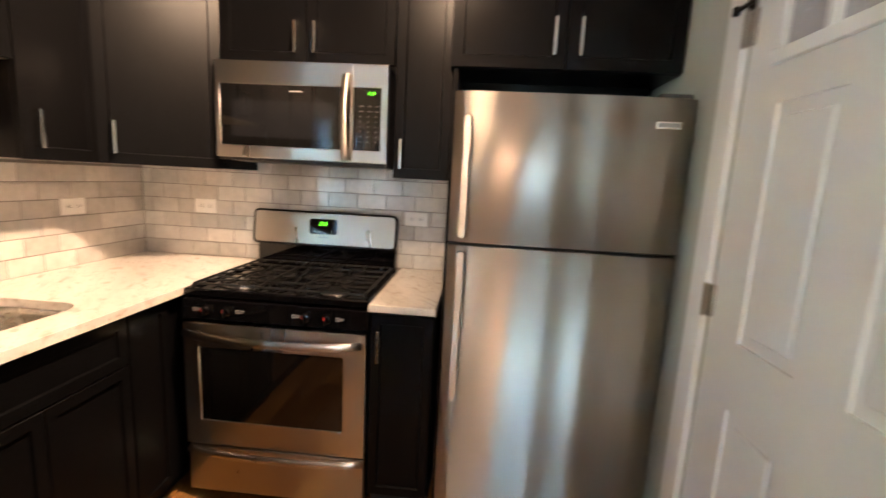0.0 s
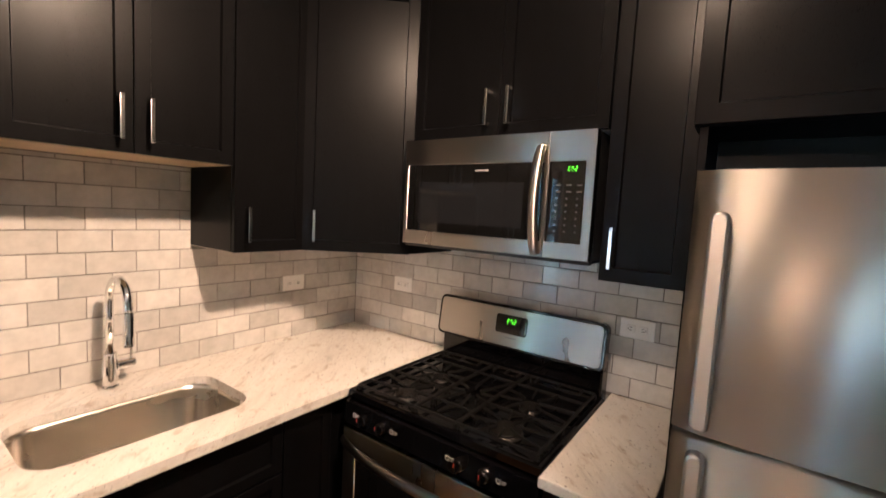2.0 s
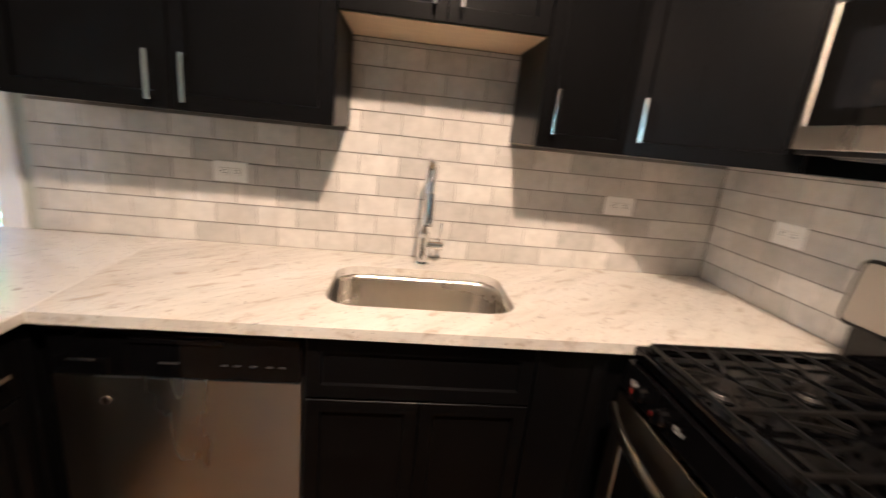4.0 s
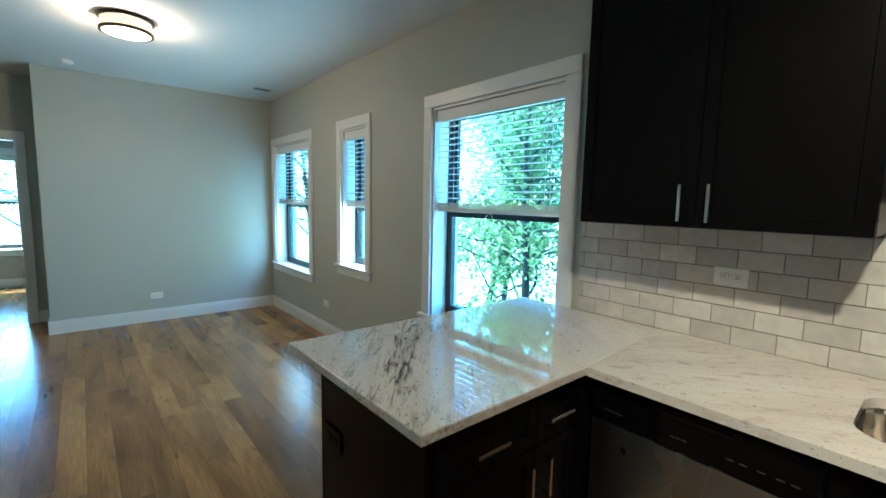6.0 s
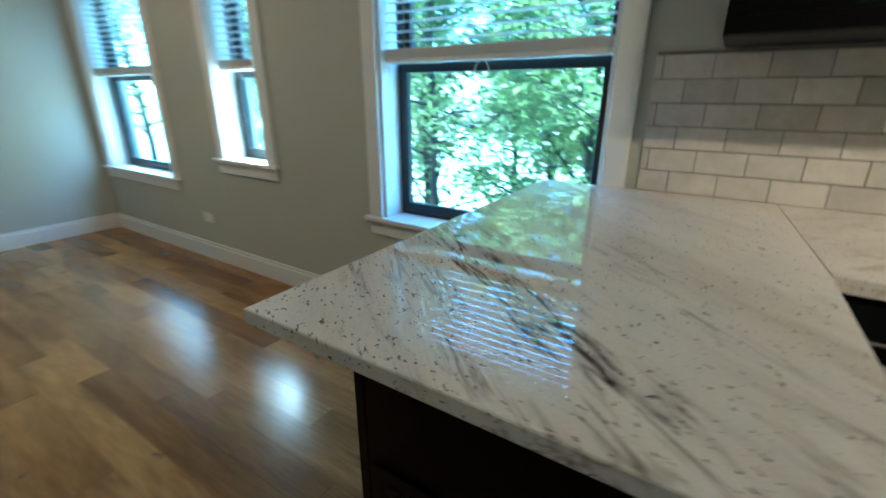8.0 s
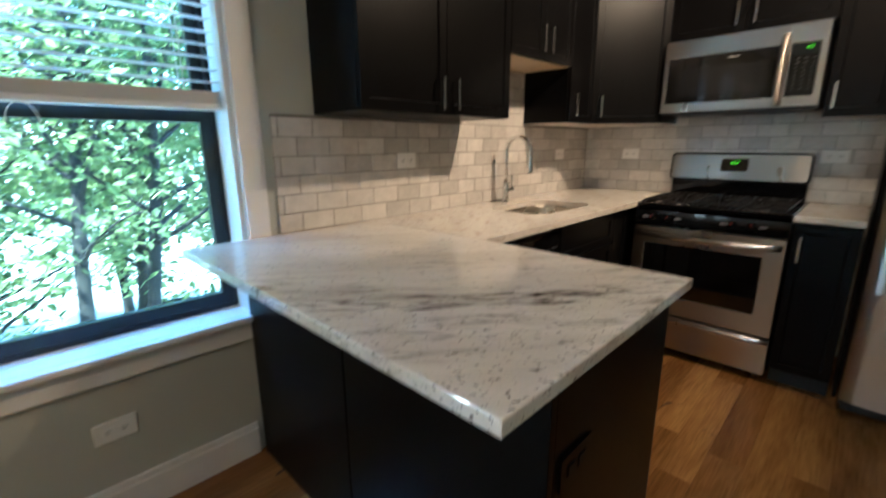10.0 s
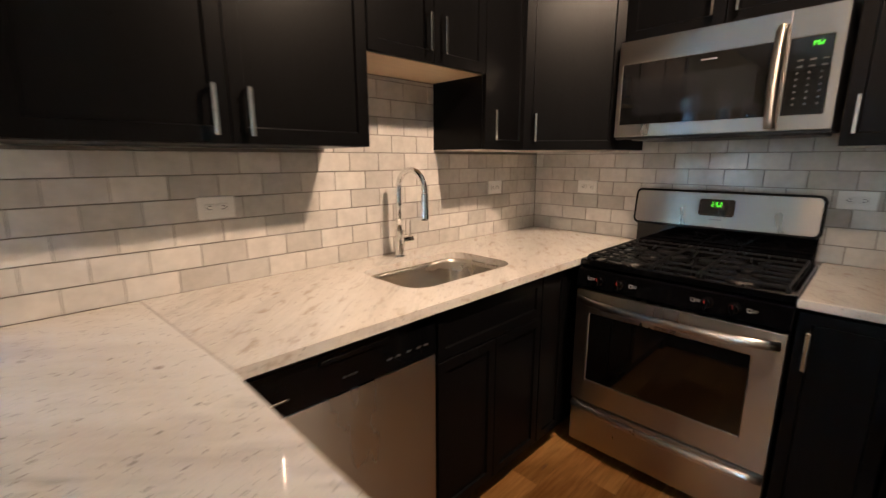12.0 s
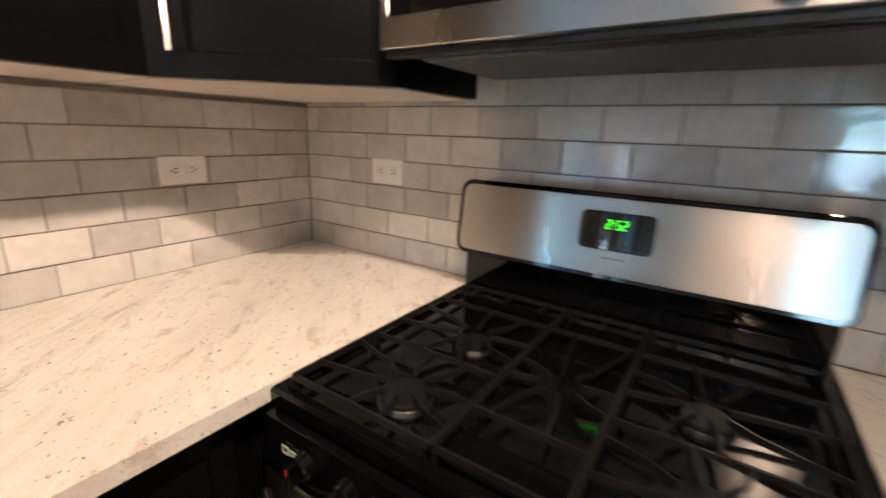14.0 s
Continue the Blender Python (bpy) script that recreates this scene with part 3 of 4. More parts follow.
# back door with panels and a glazed top
def back_door():
    d = thing("door_1", "white painted panelled back door with small panes at the top, closed", "door", pose(X_R, -0.975, 0, 0, 0, -90), kind="structure")
    w, h = 0.82, 2.04
    # local x runs along -y of the room, local -y faces the kitchen
    cols, rows = [(0.14, 0.345), (0.475, 0.68)], [(0.20, 0.83), (1.01, 1.61)]
    bm = bmesh.new()
    for a, b_ in zip([0.004] + [c[1] for c in cols], [c[0] for c in cols] + [w - 0.004]):
        box(a, b_, 0.0, 0.04, 0.01, 1.72, bm=bm)
    for c in cols:
        for a, b_ in zip([0.01] + [r[1] for r in rows], [r[0] for r in rows] + [1.72]):
            box(c[0], c[1], 0.0, 0.04, a, b_, bm=bm)
    box(0.004, w - 0.004, 0.0, 0.04, 1.95, h, bm=bm)
    box(0.004, 0.12, 0.0, 0.04, 1.72, 1.95, bm=bm)
    box(w - 0.12, w - 0.004, 0.0, 0.04, 1.72, 1.95, bm=bm)
    part("door_leaf", bm, DOORPAINT, d)
    for c in cols:
        for r in rows:
            pb = box(c[0], c[1], 0.010, 0.034, r[0], r[1])
            box(c[0] + 0.03, c[1] - 0.03, 0.003, 0.012, r[0] + 0.03, r[1] - 0.03, 0.006, pb)
            part("panel", pb, DOORPAINT, d)
    lite = part("lite_frame", boxes([(0.10, w - 0.10, -0.012, 0.0, 1.70, 1.735), (0.10, w - 0.10, -0.012, 0.0, 1.935, 1.97), (0.10, 0.135, -0.012, 0, 1.735, 1.935), (w - 0.135, w - 0.10, -0.012, 0, 1.735, 1.935)]
                + [(0.12 + k * 0.145 - 0.01, 0.12 + k * 0.145 + 0.01, -0.006, 0.03, 1.735, 1.935) for k in (1, 2, 3)], 0.003), DOORPAINT, d)
    part("pane", box(0.12, w - 0.12, 0.016, 0.022, 1.72, 1.95), FROST, lite)
    for z in (1.09, 1.82, 0.28):
        knuckle = rod(-0.004, -0.018, z - 0.048, 0.0075, 0.096, n=12, bevel=0.002)
        box(-0.006, 0.020, -0.013, 0.0, z - 0.045, z + 0.045, 0.001, knuckle)
        part("hinge", knuckle, STEEL, d, "satin nickel hinge")
    part("hinge_stop", boxes([(-0.05, 0.03, -0.03, -0.02, 1.872, 1.884), (-0.008, 0.004, -0.022, -0.004, 1.86, 1.90), (-0.055, -0.04, -0.034, -0.016, 1.866, 1.89)], 0.003), BRONZE, d, "dark bronze hinge-pin door stop")
    part("casing_left", box(-0.095, -0.008, -0.02, 0, 0, 2.06, 0.003), TRIM, d)
    part("casing_right", box(w + 0.008, w + 0.095, -0.02, 0, 0, 2.06, 0.003), TRIM, d)
    part("casing_head", box(-0.095, w + 0.095, -0.022, 0, 2.06, 2.15, 0.003), TRIM, d)
    part("door_knob", rod(0.76, -0.06, 0.95, 0.027, 0.06, "y", 0.008), NICKEL, d, "satin nickel knob")


back_door()


# ---- cabinets ----
def pull(parent, x, y, z, length=0.128, horizontal=False):
    """A flat bar pull on two posts; y is the face that it sits on."""
    bm = bmesh.new()
    l = length / 2
    box(x - 0.006, x + 0.006, y - 0.034, y - 0.026, z - l, z + l, 0.0015, bm)
    for s in (-1, 1):
        box(x - 0.005, x + 0.005, y - 0.027, y, z + s * (l - 0.006) - 0.005, z + s * (l - 0.006) + 0.005, bm=bm)
    if horizontal:
        bm.transform(Matrix.Translation((x, y, z)) @ pose(0, 0, 0, 0, 90, 0) @ Matrix.Translation((-x, -y, -z)))
    return part("handle", bm, NICKEL, parent, "satin nickel bar pull")


def shaker(parent, x0, x1, z0, z1, y, name="door", s=0.058, handle=None, flat=False):
    """A shaker front: frame 20 mm thick round a recessed panel; y is its outer face."""
    g = 0.0015
    x0, x1, z0, z1 = x0 + g, x1 - g, z0 + g, z1 - g
    bm = box(x0, x1, y, y + 0.02, z0, z1, 0.0014)
    if not flat:
        inset_front(bm, s, 0.009)
    d = part(name, bm, ESPRESSO, parent)
    if handle:
        pull(d, handle[0], y, handle[1], horizontal=len(handle) > 2)
    return d


WALLCAB = "espresso-stained shaker wall cabinet, closed, hung above the tiles"


def wall_cabinet(w, h, d, m, doors, label=WALLCAB, bottom=None):
    c = thing("wall_cabinet", label, "cabinet", m, group="wall cabinets")
    part("body", box(0, w, -d, 0, 0.003, h, 0.001), ESPRESSO, c)
    part("underside", box(0.002, w - 0.002, -d + 0.002, -0.002, 0, 0.0025), bottom or PALEBOARD, c, "dark underside" if bottom is ESPRESSO else "pale unfinished underside")
    for x0, x1, handle in doors:
        shaker(c, x0, x1, 0.0, h, -d - 0.021, handle=handle)
    return c


UB, UT, D = 1.385, 2.45, 0.31
# long pair beside the window, short pair over the sink, narrow single, diagonal corner
wall_cabinet(0.895, UT - UB, D, pose(0.004, -2.405, UB, 0, 0, 90), [(0, 0.4475, (0.402, 0.085)), (0.4475, 0.895, (0.493, 0.085))], "espresso-stained shaker wall cabinet with two doors, beside the window", ESPRESSO)
wall_cabinet(0.600, UT - 1.695, D, pose(0.004, -1.508, 1.695, 0, 0, 90), [(0, 0.30, (0.262, 0.10)), (0.30, 0.60, (0.338, 0.10))], "short espresso shaker wall cabinet above the sink", BIRCH)
wall_cabinet(0.30, UT - UB, D, pose(0.004, -0.906, UB, 0, 0, 90), [(0, 0.30, (0.044, 0.105))], "narrow espresso shaker wall cabinet beside the corner")


def corner_cabinet():
    c = thing("corner_cabinet", "espresso shaker diagonal corner wall cabinet, closed", "cabinet", pose(0.004, -0.004, UB), group="wall cabinets")
    a, d, h = 0.60, 0.31, UT - UB
    part("body", slab_of([(0, 0), (0, -a), (d, -a), (a + 0.06, -d), (a + 0.06, 0)], 0.003, h), ESPRESSO, c)
    part("underside", slab_of([(0.002, -0.002), (0.002, -a + 0.002), (d - 0.004, -a + 0.002), (a + 0.052, -d + 0.004), (a + 0.052, -0.002)], 0.0, 0.0025), PALEBOARD, c, "pale unfinished underside")
    p0, p1 = Vector((d + 0.004, -a - 0.003, 0)), Vector((a + 0.055, -d - 0.003, 0))
    w = (p1 - p0).length
    ang = math.degrees(math.atan2(p1.y - p0.y, p1.x - p0.x))
    bm_m = Matrix.Translation(p0) @ pose(0, 0, 0, 0, 0, ang)
    door = shaker(c, 0, w, 0, h, -0.021, handle=(0.058, 0.105))
    door.matrix_local = bm_m
    return c


corner_cabinet()
wall_cabinet(0.775, UT - 1.855, D, pose(0.672, -0.004, 1.855), [(0, 0.3875, (0.345, 0.10)), (0.3875, 0.775, (0.430, 0.10))], "espresso shaker wall cabinet above the microwave")
wall_cabinet(0.248, UT - UB, D, pose(1.450, -0.004, UB), [(0, 0.248, (0.036, 0.105))], "narrow espresso shaker wall cabinet beside the fridge")


def fridge_cabinet():
    c = thing("fridge_cabinet", "deep espresso shaker cabinet above the fridge", "cabinet", pose(1.702, -0.004, 1.795), group="wall cabinets")
    w, h, d = 0.812, UT - 1.795, 0.575
    part("body", box(0, w, -d, 0, 0, h, 0.001), ESPRESSO, c)
    part("side_panel", box(0.012, 0.030, -d, -0.010, -1.795, -0.001, 0.001), ESPRESSO, c, "tall espresso side panel beside the fridge")
    part("valance", box(0.035, w - 0.02, -0.36, -0.34, -0.10, -0.001), ESPRESSO, c)
    shaker(c, 0.0, w / 2, 0.0, h, -d - 0.021, handle=(w / 2 - 0.045, 0.105))
    shaker(c, w / 2, w, 0.0, h, -d - 0.021, handle=(w / 2 + 0.045, 0.105))


fridge_cabinet()


def base_cabinet(w, m, label, fronts, d=0.60, h=0.884, hollow=False):
    """fronts: (x0, x1, z0, z1, handle, name)."""
    c = thing("base_cabinet", label, "cabinet", m, group="base cabinets")
    body = box(0, w, -d, 0, 0.10, 0.60 if hollow else h, 0.001)
    if hollow:
        box(0, 0.018, -d, 0, 0.60, h, bm=body)
        box(w - 0.018, w, -d, 0, 0.60, h, bm=body)
        box(0.018, w - 0.018, -d, -d + 0.018, 0.60, h, bm=body)
    part("body", body, ESPRESSO, c)
    part("toe_kick", box(0.0, w, -d + 0.06, -0.02, 0, 0.10), SHADOWGAP, c)
    for x0, x1, z0, z1, handle, nm in fronts:
        shaker(c, x0, x1, z0, z1, -d - 0.021, nm, handle=handle, s=0.05)
    return c


FX = 0.635    # depth of the sink run's carcasses
base_cabinet(0.60, pose(0.004, -1.508, 0, 0, 0, 90), "espresso shaker sink base cabinet with two doors", [(0, 0.60, 0.70, 0.872, None, "false_front"), (0, 0.30, 0.105, 0.697, None, "door"), (0.30, 0.60, 0.105, 0.697, None, "door")], FX, hollow=True)
base_cabinet(0.895, pose(0.004, -0.905, 0, 0, 0, 90), "espresso corner base cabinet between sink and range", [(0.0, 0.195, 0.105, 0.872, None, "filler_panel")], FX)
base_cabinet(0.245, pose(1.452, -0.004, 0), "narrow espresso shaker base cabinet between range and fridge", [(0, 0.245, 0.105, 0.872, (0.035, 0.75), "door")], 0.655)
# peninsula
pen = base_cabinet(0.69, pose(1.325, -2.735, 0, 0, 0, 180), "espresso shaker peninsula base with two drawers and two doors",
             [(0, 0.41, 0.705, 0.872, (0.19, 0.789, 1), "drawer"), (0.41, 0.625, 0.705, 0.872, (0.508, 0.789, 1), "drawer"), (0, 0.41, 0.105, 0.702, (0.365, 0.600), "door"), (0.41, 0.625, 0.105, 0.702, (0.453, 0.600), "door"), (0.625, 0.69, 0.105, 0.872, None, "filler_panel")], 0.565)
pen_inv = pose(1.325, -2.735, 0, 0, 0, 180).inverted()
for nm, ext in (("back_panel", (0.022, 0.6765, -2.757, -2.737, 0, 0.884)), ("back_panel", (0.6835, 1.346, -2.757, -2.737, 0, 0.884)), ("end_panel", (1.327, 1.346, -2.736, -2.155, 0, 0.884)), ("corner_carcass", (0.004, 0.633, -2.735, -2.13, 0.0, 0.884))):
    piece = box(*ext, bevel=0.001)
    piece.transform(pen_inv)
    part(nm, piece, ESPRESSO, pen, "flat espresso panel")


# ---- counters ----
def counter(name, outline, mat, label):
    return tagged(part(name, slab_of(outline, 0.885, 0.915, 0.004), mat), label, "countertop")


PEN = [(0.012, -2.955), (1.385, -2.955), (1.385, -2.125), (0.69, -2.125), (0.012, -2.17)]
counter("peninsula_countertop", PEN, GRANITE_PEN, "white granite peninsula top with dark grey veins and flecks")
counter("small_countertop", [(1.448, -0.012), (1.448, -0.705), (1.703, -0.705), (1.703, -0.012)], GRANITE_RUN, "small white granite top between range and fridge")


def sink_counter():
    b = bmesh.new()
    outer = [(0.012, -2.1698), (0.688, -2.1248), (0.688, -0.712), (0.688, -0.012), (0.012, -0.012)]
    hole = [(0.365 + u, -1.215 + v) for u, v in rounded(0.36, 0.56, 0.085, 6)]
    top = {}
    for z in (0.915, 0.885):
        vo = [b.verts.new((x, y, z)) for x, y in outer]
        vh = [b.verts.new((x, y, z)) for x, y in hole]
        es = [b.edges.new((v[i], v[(i + 1) % len(v)])) for v in (vo, vh) for i in range(len(v))]
        bmesh.ops.triangle_fill(b, edges=es, use_beauty=True)
        top[z] = (vo, vh)
    for k in (0, 1):
        u, v = top[0.915][k], top[0.885][k]
        for i in range(len(u)):
            j = (i + 1) % len(u)
            b.faces.new((u[i], u[j], v[j], v[i]))
    return tagged(part("sink_countertop", b, GRANITE_RUN), "white granite worktop with a sink cut-out and faint veins", "countertop")


sink_counter()


def sink():
    s = thing("kitchen_sink", "stainless steel undermount single-bowl sink", "sink", pose(0.365, -1.215, 0.884))
    b = bmesh.new()
    rings = []
    for inset, z in ((-0.012, 0.0), (0.0, 0.0), (0.004, -0.02), (0.012, -0.15), (0.03, -0.185), (0.07, -0.198), (0.15, -0.2)):
        rings.append([b.verts.new((u, v, z)) for u, v in rounded(0.365 - 2 * inset, 0.565 - 2 * inset, max(0.02, 0.085 - inset * 0.5), 6)])
    for r, q in zip(rings, rings[1:]):
        for i in range(len(r)):
            j = (i + 1) % len(r)
            b.faces.new((r[i], r[j], q[j], q[i]))
    b.faces.new(rings[-1])
    part("bowl", b, SINKSTEEL, s, smooth=True)
    part("drain", rod(0, 0, -0.199, 0.045, 0.004, bevel=0.001), CHROME, s, "chrome drain")


sink()


def faucet():
    f = thing("faucet", "chrome gooseneck pull-down faucet with side lever", "faucet", pose(0.10, -1.205, 0.916))
    part("base", rod(0, 0, 0, 0.026, 0.006, bevel=0.002), CHROME, f, smooth=False)
    part("column", rod(0, 0, 0.006, 0.021, 0.115, bevel=0.003), CHROME, f)
    pts = [(0, 0, 0.118), (0, 0, 0.25)]
    pts += [(0.085 - 0.085 * math.cos(radians(a)), 0, 0.30 + 0.085 * math.sin(radians(a))) for a in range(0, 181, 12)]
    pts += [(0.171, 0, 0.285)]
    part("spout", sweep(pts, ring(0.0125, 14)), CHROME, f, smooth=True)
    part("spray_head", rod(0.171, 0, 0.185, 0.0165, 0.105, bevel=0.003, r2=0.0145), CHROME, f)
    part("nozzle", rod(0.171, 0, 0.181, 0.014, 0.005), BLACKPLASTIC, f)
    lever = part("handle_hub", rod(0.0, 0.018, 0.072, 0.0165, 0.055, "y", 0.002), CHROME, f)
    part("lever", rod(0.0, 0.062, 0.085, 0.0045, 0.075, n=12, bevel=0.001), CHROME, lever)


faucet()


# ---- appliances ----
SEGMENTS = {"2": "abged", "5": "afgcd"}


def digits(parent, text, size, m, mat):
    """Seven-segment figures, centred, each stroke a thin glowing bar."""
    b, w, t = bmesh.new(), size * 0.50, size * 0.09
    x = -(3 * w + 2 * size * 0.24 + size * 0.2) / 2
    for ch in text:
        if ch == ":":
            for y in (-0.2, 0.2):
                box(x - t * 0.4, x + t * 0.8, y * size - t / 2, y * size + t / 2, 0, 0.0005, bm=b)
            x += size * 0.22
            continue
        h = size / 2
        bars = {"a": (t, w - t, h - t, h), "g": (t, w - t, -t / 2, t / 2), "d": (t, w - t, -h, -h + t), "f": (0, t, t * 0.4, h - t * 0.4), "b": (w - t, w, t * 0.4, h - t * 0.4), "e": (0, t, -h + t * 0.4, -t * 0.4), "c": (w - t, w, -h + t * 0.4, -t * 0.4)}
        for k in SEGMENTS[ch]:
            x0, x1, y0, y1 = bars[k]
            box(x + x0, x + x1, y0, y1, 0, 0.0005, bm=b)
        x += w + size * 0.24
    ob = part("clock_digits", b, mat, parent, "glowing green clock digits")
    ob.matrix_local = m
    return ob


def gas_range():
    w = 0.750
    r = thing("gas_range", "stainless and black gas range with oven, standing between counters", "range", pose(0.693, -0.012, 0))
    part("body", box(0.002, w - 0.002, -0.62, -0.01, 0.03, 0.885, 0.002), ENAMEL, r)
    for x in (0.05, w - 0.05):
        for y in (-0.58, -0.06):
            part("foot", rod(x, y, 0, 0.018, 0.03, n=10), BLACKPLASTIC, r)
    # cooktop: a tray with a raised rim
    top = inset_front(box(0.0, w, -0.655, -0.075, 0.885, 0.916, 0.005), 0.022, 0.010, (0, 0, 1))
    part("cooktop", top, ENAMEL, r, "glossy black enamel cooktop")
    for x, y, s in ((0.185, -0.545, 0.045), (0.185, -0.335, 0.036), (0.578, -0.535, 0.058), (0.570, -0.335, 0.040)):
        base = part("burner", rod(x, y, 0.905, s, 0.009, bevel=0.002, r2=s * 0.9), BURNER, r, "burner with black cap")
        part("burner_cap", rod(x, y, 0.914, s * 0.9, 0.008, bevel=0.003), IRON, base)
    # three cast grates with spokes
    zg = 0.932

    def bar(bm, a, b, t=0.0034):
        sweep([(a[0], a[1], zg), ((a[0] + b[0]) / 2, (a[1] + b[1]) / 2, zg + 0.001), (b[0], b[1], zg)], [(-t, -0.0045), (t, -0.0045), (t * 0.7, 0.0040), (-t * 0.7, 0.0040)], bm=bm)

    def finger(bm, pts):
        """A cast finger along three points, bent at the second and rising to its tip."""
        sweep([(p[0], p[1], zg + 0.0025 * (1 - n / 2)) for n, p in enumerate(pts)], [(-0.0031, -0.0045), (0.0031, -0.0045), (0.0020, 0.0040), (-0.0020, 0.0040)], bm=bm)

    stars = ([(0.028, 0.288, [(0.185, -0.545), (0.185, -0.335)]), (0.294, 0.456, [(0.375, -0.40)]), (0.462, 0.722, [(0.578, -0.535), (0.570, -0.335)])])
    for x0, x1, centres in stars:
        g = bmesh.new()
        y0, y1 = -0.628, -0.102
        ym = -0.44 if len(centres) > 1 else -0.53
        for a, b in (((x0, y0), (x1, y0)), ((x0, y1), (x1, y1)), ((x0, y0), (x0, y1)), ((x1, y0), (x1, y1)), ((x0, ym), (x1, ym)), ((x0, -0.215), (x1, -0.215))):
            bar(g, a, b, 0.0034)
        for cx, cy in centres:
            lo, hi = (y0, ym) if cy < ym else (ym, -0.215)
            for k in range(8):
                u, v = math.cos(radians(14 + 45 * k)), math.sin(radians(14 + 45 * k))
                far = min(((x1 if u > 0 else x0) - cx) / u, ((hi if v > 0 else lo) - cy) / v)
                near = 0.030
                if far < near + 0.012:
                    continue
                bend = min((near + far) / 2, 0.068)
                bx, by = cx + u * bend, cy + v * bend
                to_x, to_y = x1 if u > 0 else x0, hi if v > 0 else lo
                if far < 0.08:
                    tip = (cx + u * far, cy + v * far)
                else:
                    tip = (to_x, by + 0.5 * (to_x - bx) * v / u) if abs(u) > abs(v) else (bx + 0.5 * (to_y - by) * u / v, to_y)
                    tip = (min(max(tip[0], x0), x1), min(max(tip[1], lo), hi))
                finger(g, ((cx + u * near, cy + v * near), (bx, by), tip))
        for k in range(3):
            x = x0 + (x1 - x0) * (k + 0.5) / 3
            finger(g, ((x, -0.155), (x, -0.13), (x, y1)))
        for x in (x0, x1):
            for y in (y0, y1, ym):
                box(x - 0.006, x + 0.006, y - 0.006, y + 0.006, 0.907, 0.929, bm=g)
        part("grate", g, IRON, r, "black cast-iron grate")
    # backguard
    part("backguard_base", box(0.012, w - 0.012, -0.085, -0.005, 0.885, 1.04, 0.006), ENAMEL, r)
    bg = slab_of(rounded(w - 0.004, 0.178, 0.028), 0, 0.05, 0.003)
    bg.transform(Matrix.Translation((w / 2, -0.06, 1.105)) @ pose(0, 0, 0, 82, 0, 0))
    guard = part("backguard", bg, ENAMEL, r)
    fp = slab_of(rounded(w - 0.026, 0.156, 0.020), 0.05, 0.054, 0.001)
    lean = Matrix.Translation((w / 2, -0.06, 1.105)) @ pose(0, 0, 0, 82, 0, 0)
    fp.transform(lean)
    part("backguard_face", fp, STEEL, guard, "brushed stainless fascia")
    dp = slab_of([(x - 0.005, y + 0.012) for x, y in rounded(0.142, 0.078, 0.012)], 0.054, 0.057, 0.001)
    dp.transform(lean)
    disp = part("display", dp, BLACKGLASS, guard, "black clock display")
    digits(disp, "2:52", 0.0185, lean @ pose(-0.005, 0.026, 0.0576), LED)
    pm = boxes([(-0.062 + k * 0.02, -0.052 + k * 0.02, -0.02, -0.0185, 0.0572, 0.0576) for k in range(6)])
    pm.transform(lean)
    part("key_marks", pm, DIMPRINT, disp)
    lg = box(-0.028, 0.020, -0.045, -0.040, 0.0541, 0.0546)
    lg.transform(lean)
    part("nameplate", lg, MIDPRINT, guard)
    # control panel and knobs
    cp = slab_of([(-0.62, 0.885), (-0.665, 0.875), (-0.672, 0.80), (-0.62, 0.795)], 0, w, 0.003)
    cp.transform(Matrix(((0, 0, 1, 0), (1, 0, 0, 0), (0, 1, 0, 0), (0, 0, 0, 1))))
    part("control_panel", cp, ENAMEL, r, "glossy black control panel")
    for x, sx in ((0.105, 0.050), (0.19, 0.226), (0.505, 0.452), (0.59, 0.626)):
        k = part("knob", rod(x, -0.668, 0.838, 0.022, 0.022, "-y", 0.004, r2=0.017), ENAMEL, r, "black burner knob")
        part("grip", box(x - 0.005, x + 0.005, -0.706, -0.688, 0.820, 0.856, 0.002), ENAMEL, k)
        part("pointer", box(x - 0.001, x + 0.001, -0.7075, -0.7062, 0.842, 0.855), REDPRINT, k, "red pointer mark")
        part("knob_symbol", boxes([(sx, sx + 0.003, -0.6725, -0.6705, 0.832, 0.846), (sx + 0.012, sx + 0.015, -0.6725, -0.6705, 0.832, 0.846), (sx + 0.003, sx + 0.012, -0.6725, -0.6705, 0.832, 0.8345), (sx + 0.003, sx + 0.012, -0.6725, -0.6705, 0.8435, 0.846), (sx + 0.018, sx + 0.032, -0.6725, -0.6705, 0.841, 0.8435), (sx + 0.018, sx + 0.029, -0.6725, -0.6705, 0.835, 0.8375)]), MIDPRINT, r, "white printed burner symbol")
    # oven door
    dz0, dz1 = 0.262, 0.785
    door = part("oven_door", rect_frame(0.004, w - 0.004, dz0, dz1, 0.070, 0.655, 0.372, 0.685, -0.675, -0.625, 0.003), STEEL, r, "stainless oven door")
    part("oven_window", box(0.069, 0.656, -0.672, -0.63, 0.371, 0.686), BLACKGLASS, door, "black oven glass")
    hp = [(0.02 + (w - 0.04) * k / 16, -0.688 - 0.055 * math.sin(math.pi * k / 16) ** 0.6, 0.745) for k in range(17)]
    part("oven_handle", sweep(hp, ring(0.014, 12, 0.8, 1.2)), STEEL, door, "bowed stainless handle", True)
    drawer = part("storage_drawer", box(0.004, w - 0.004, -0.668, -0.63, 0.045, 0.250, 0.004), STEEL, r, "stainless storage drawer")
    hp = [(0.01 + (w - 0.02) * k / 16, -0.672 - 0.030 * math.sin(math.pi * k / 16) ** 0.7, 0.235) for k in range(17)]
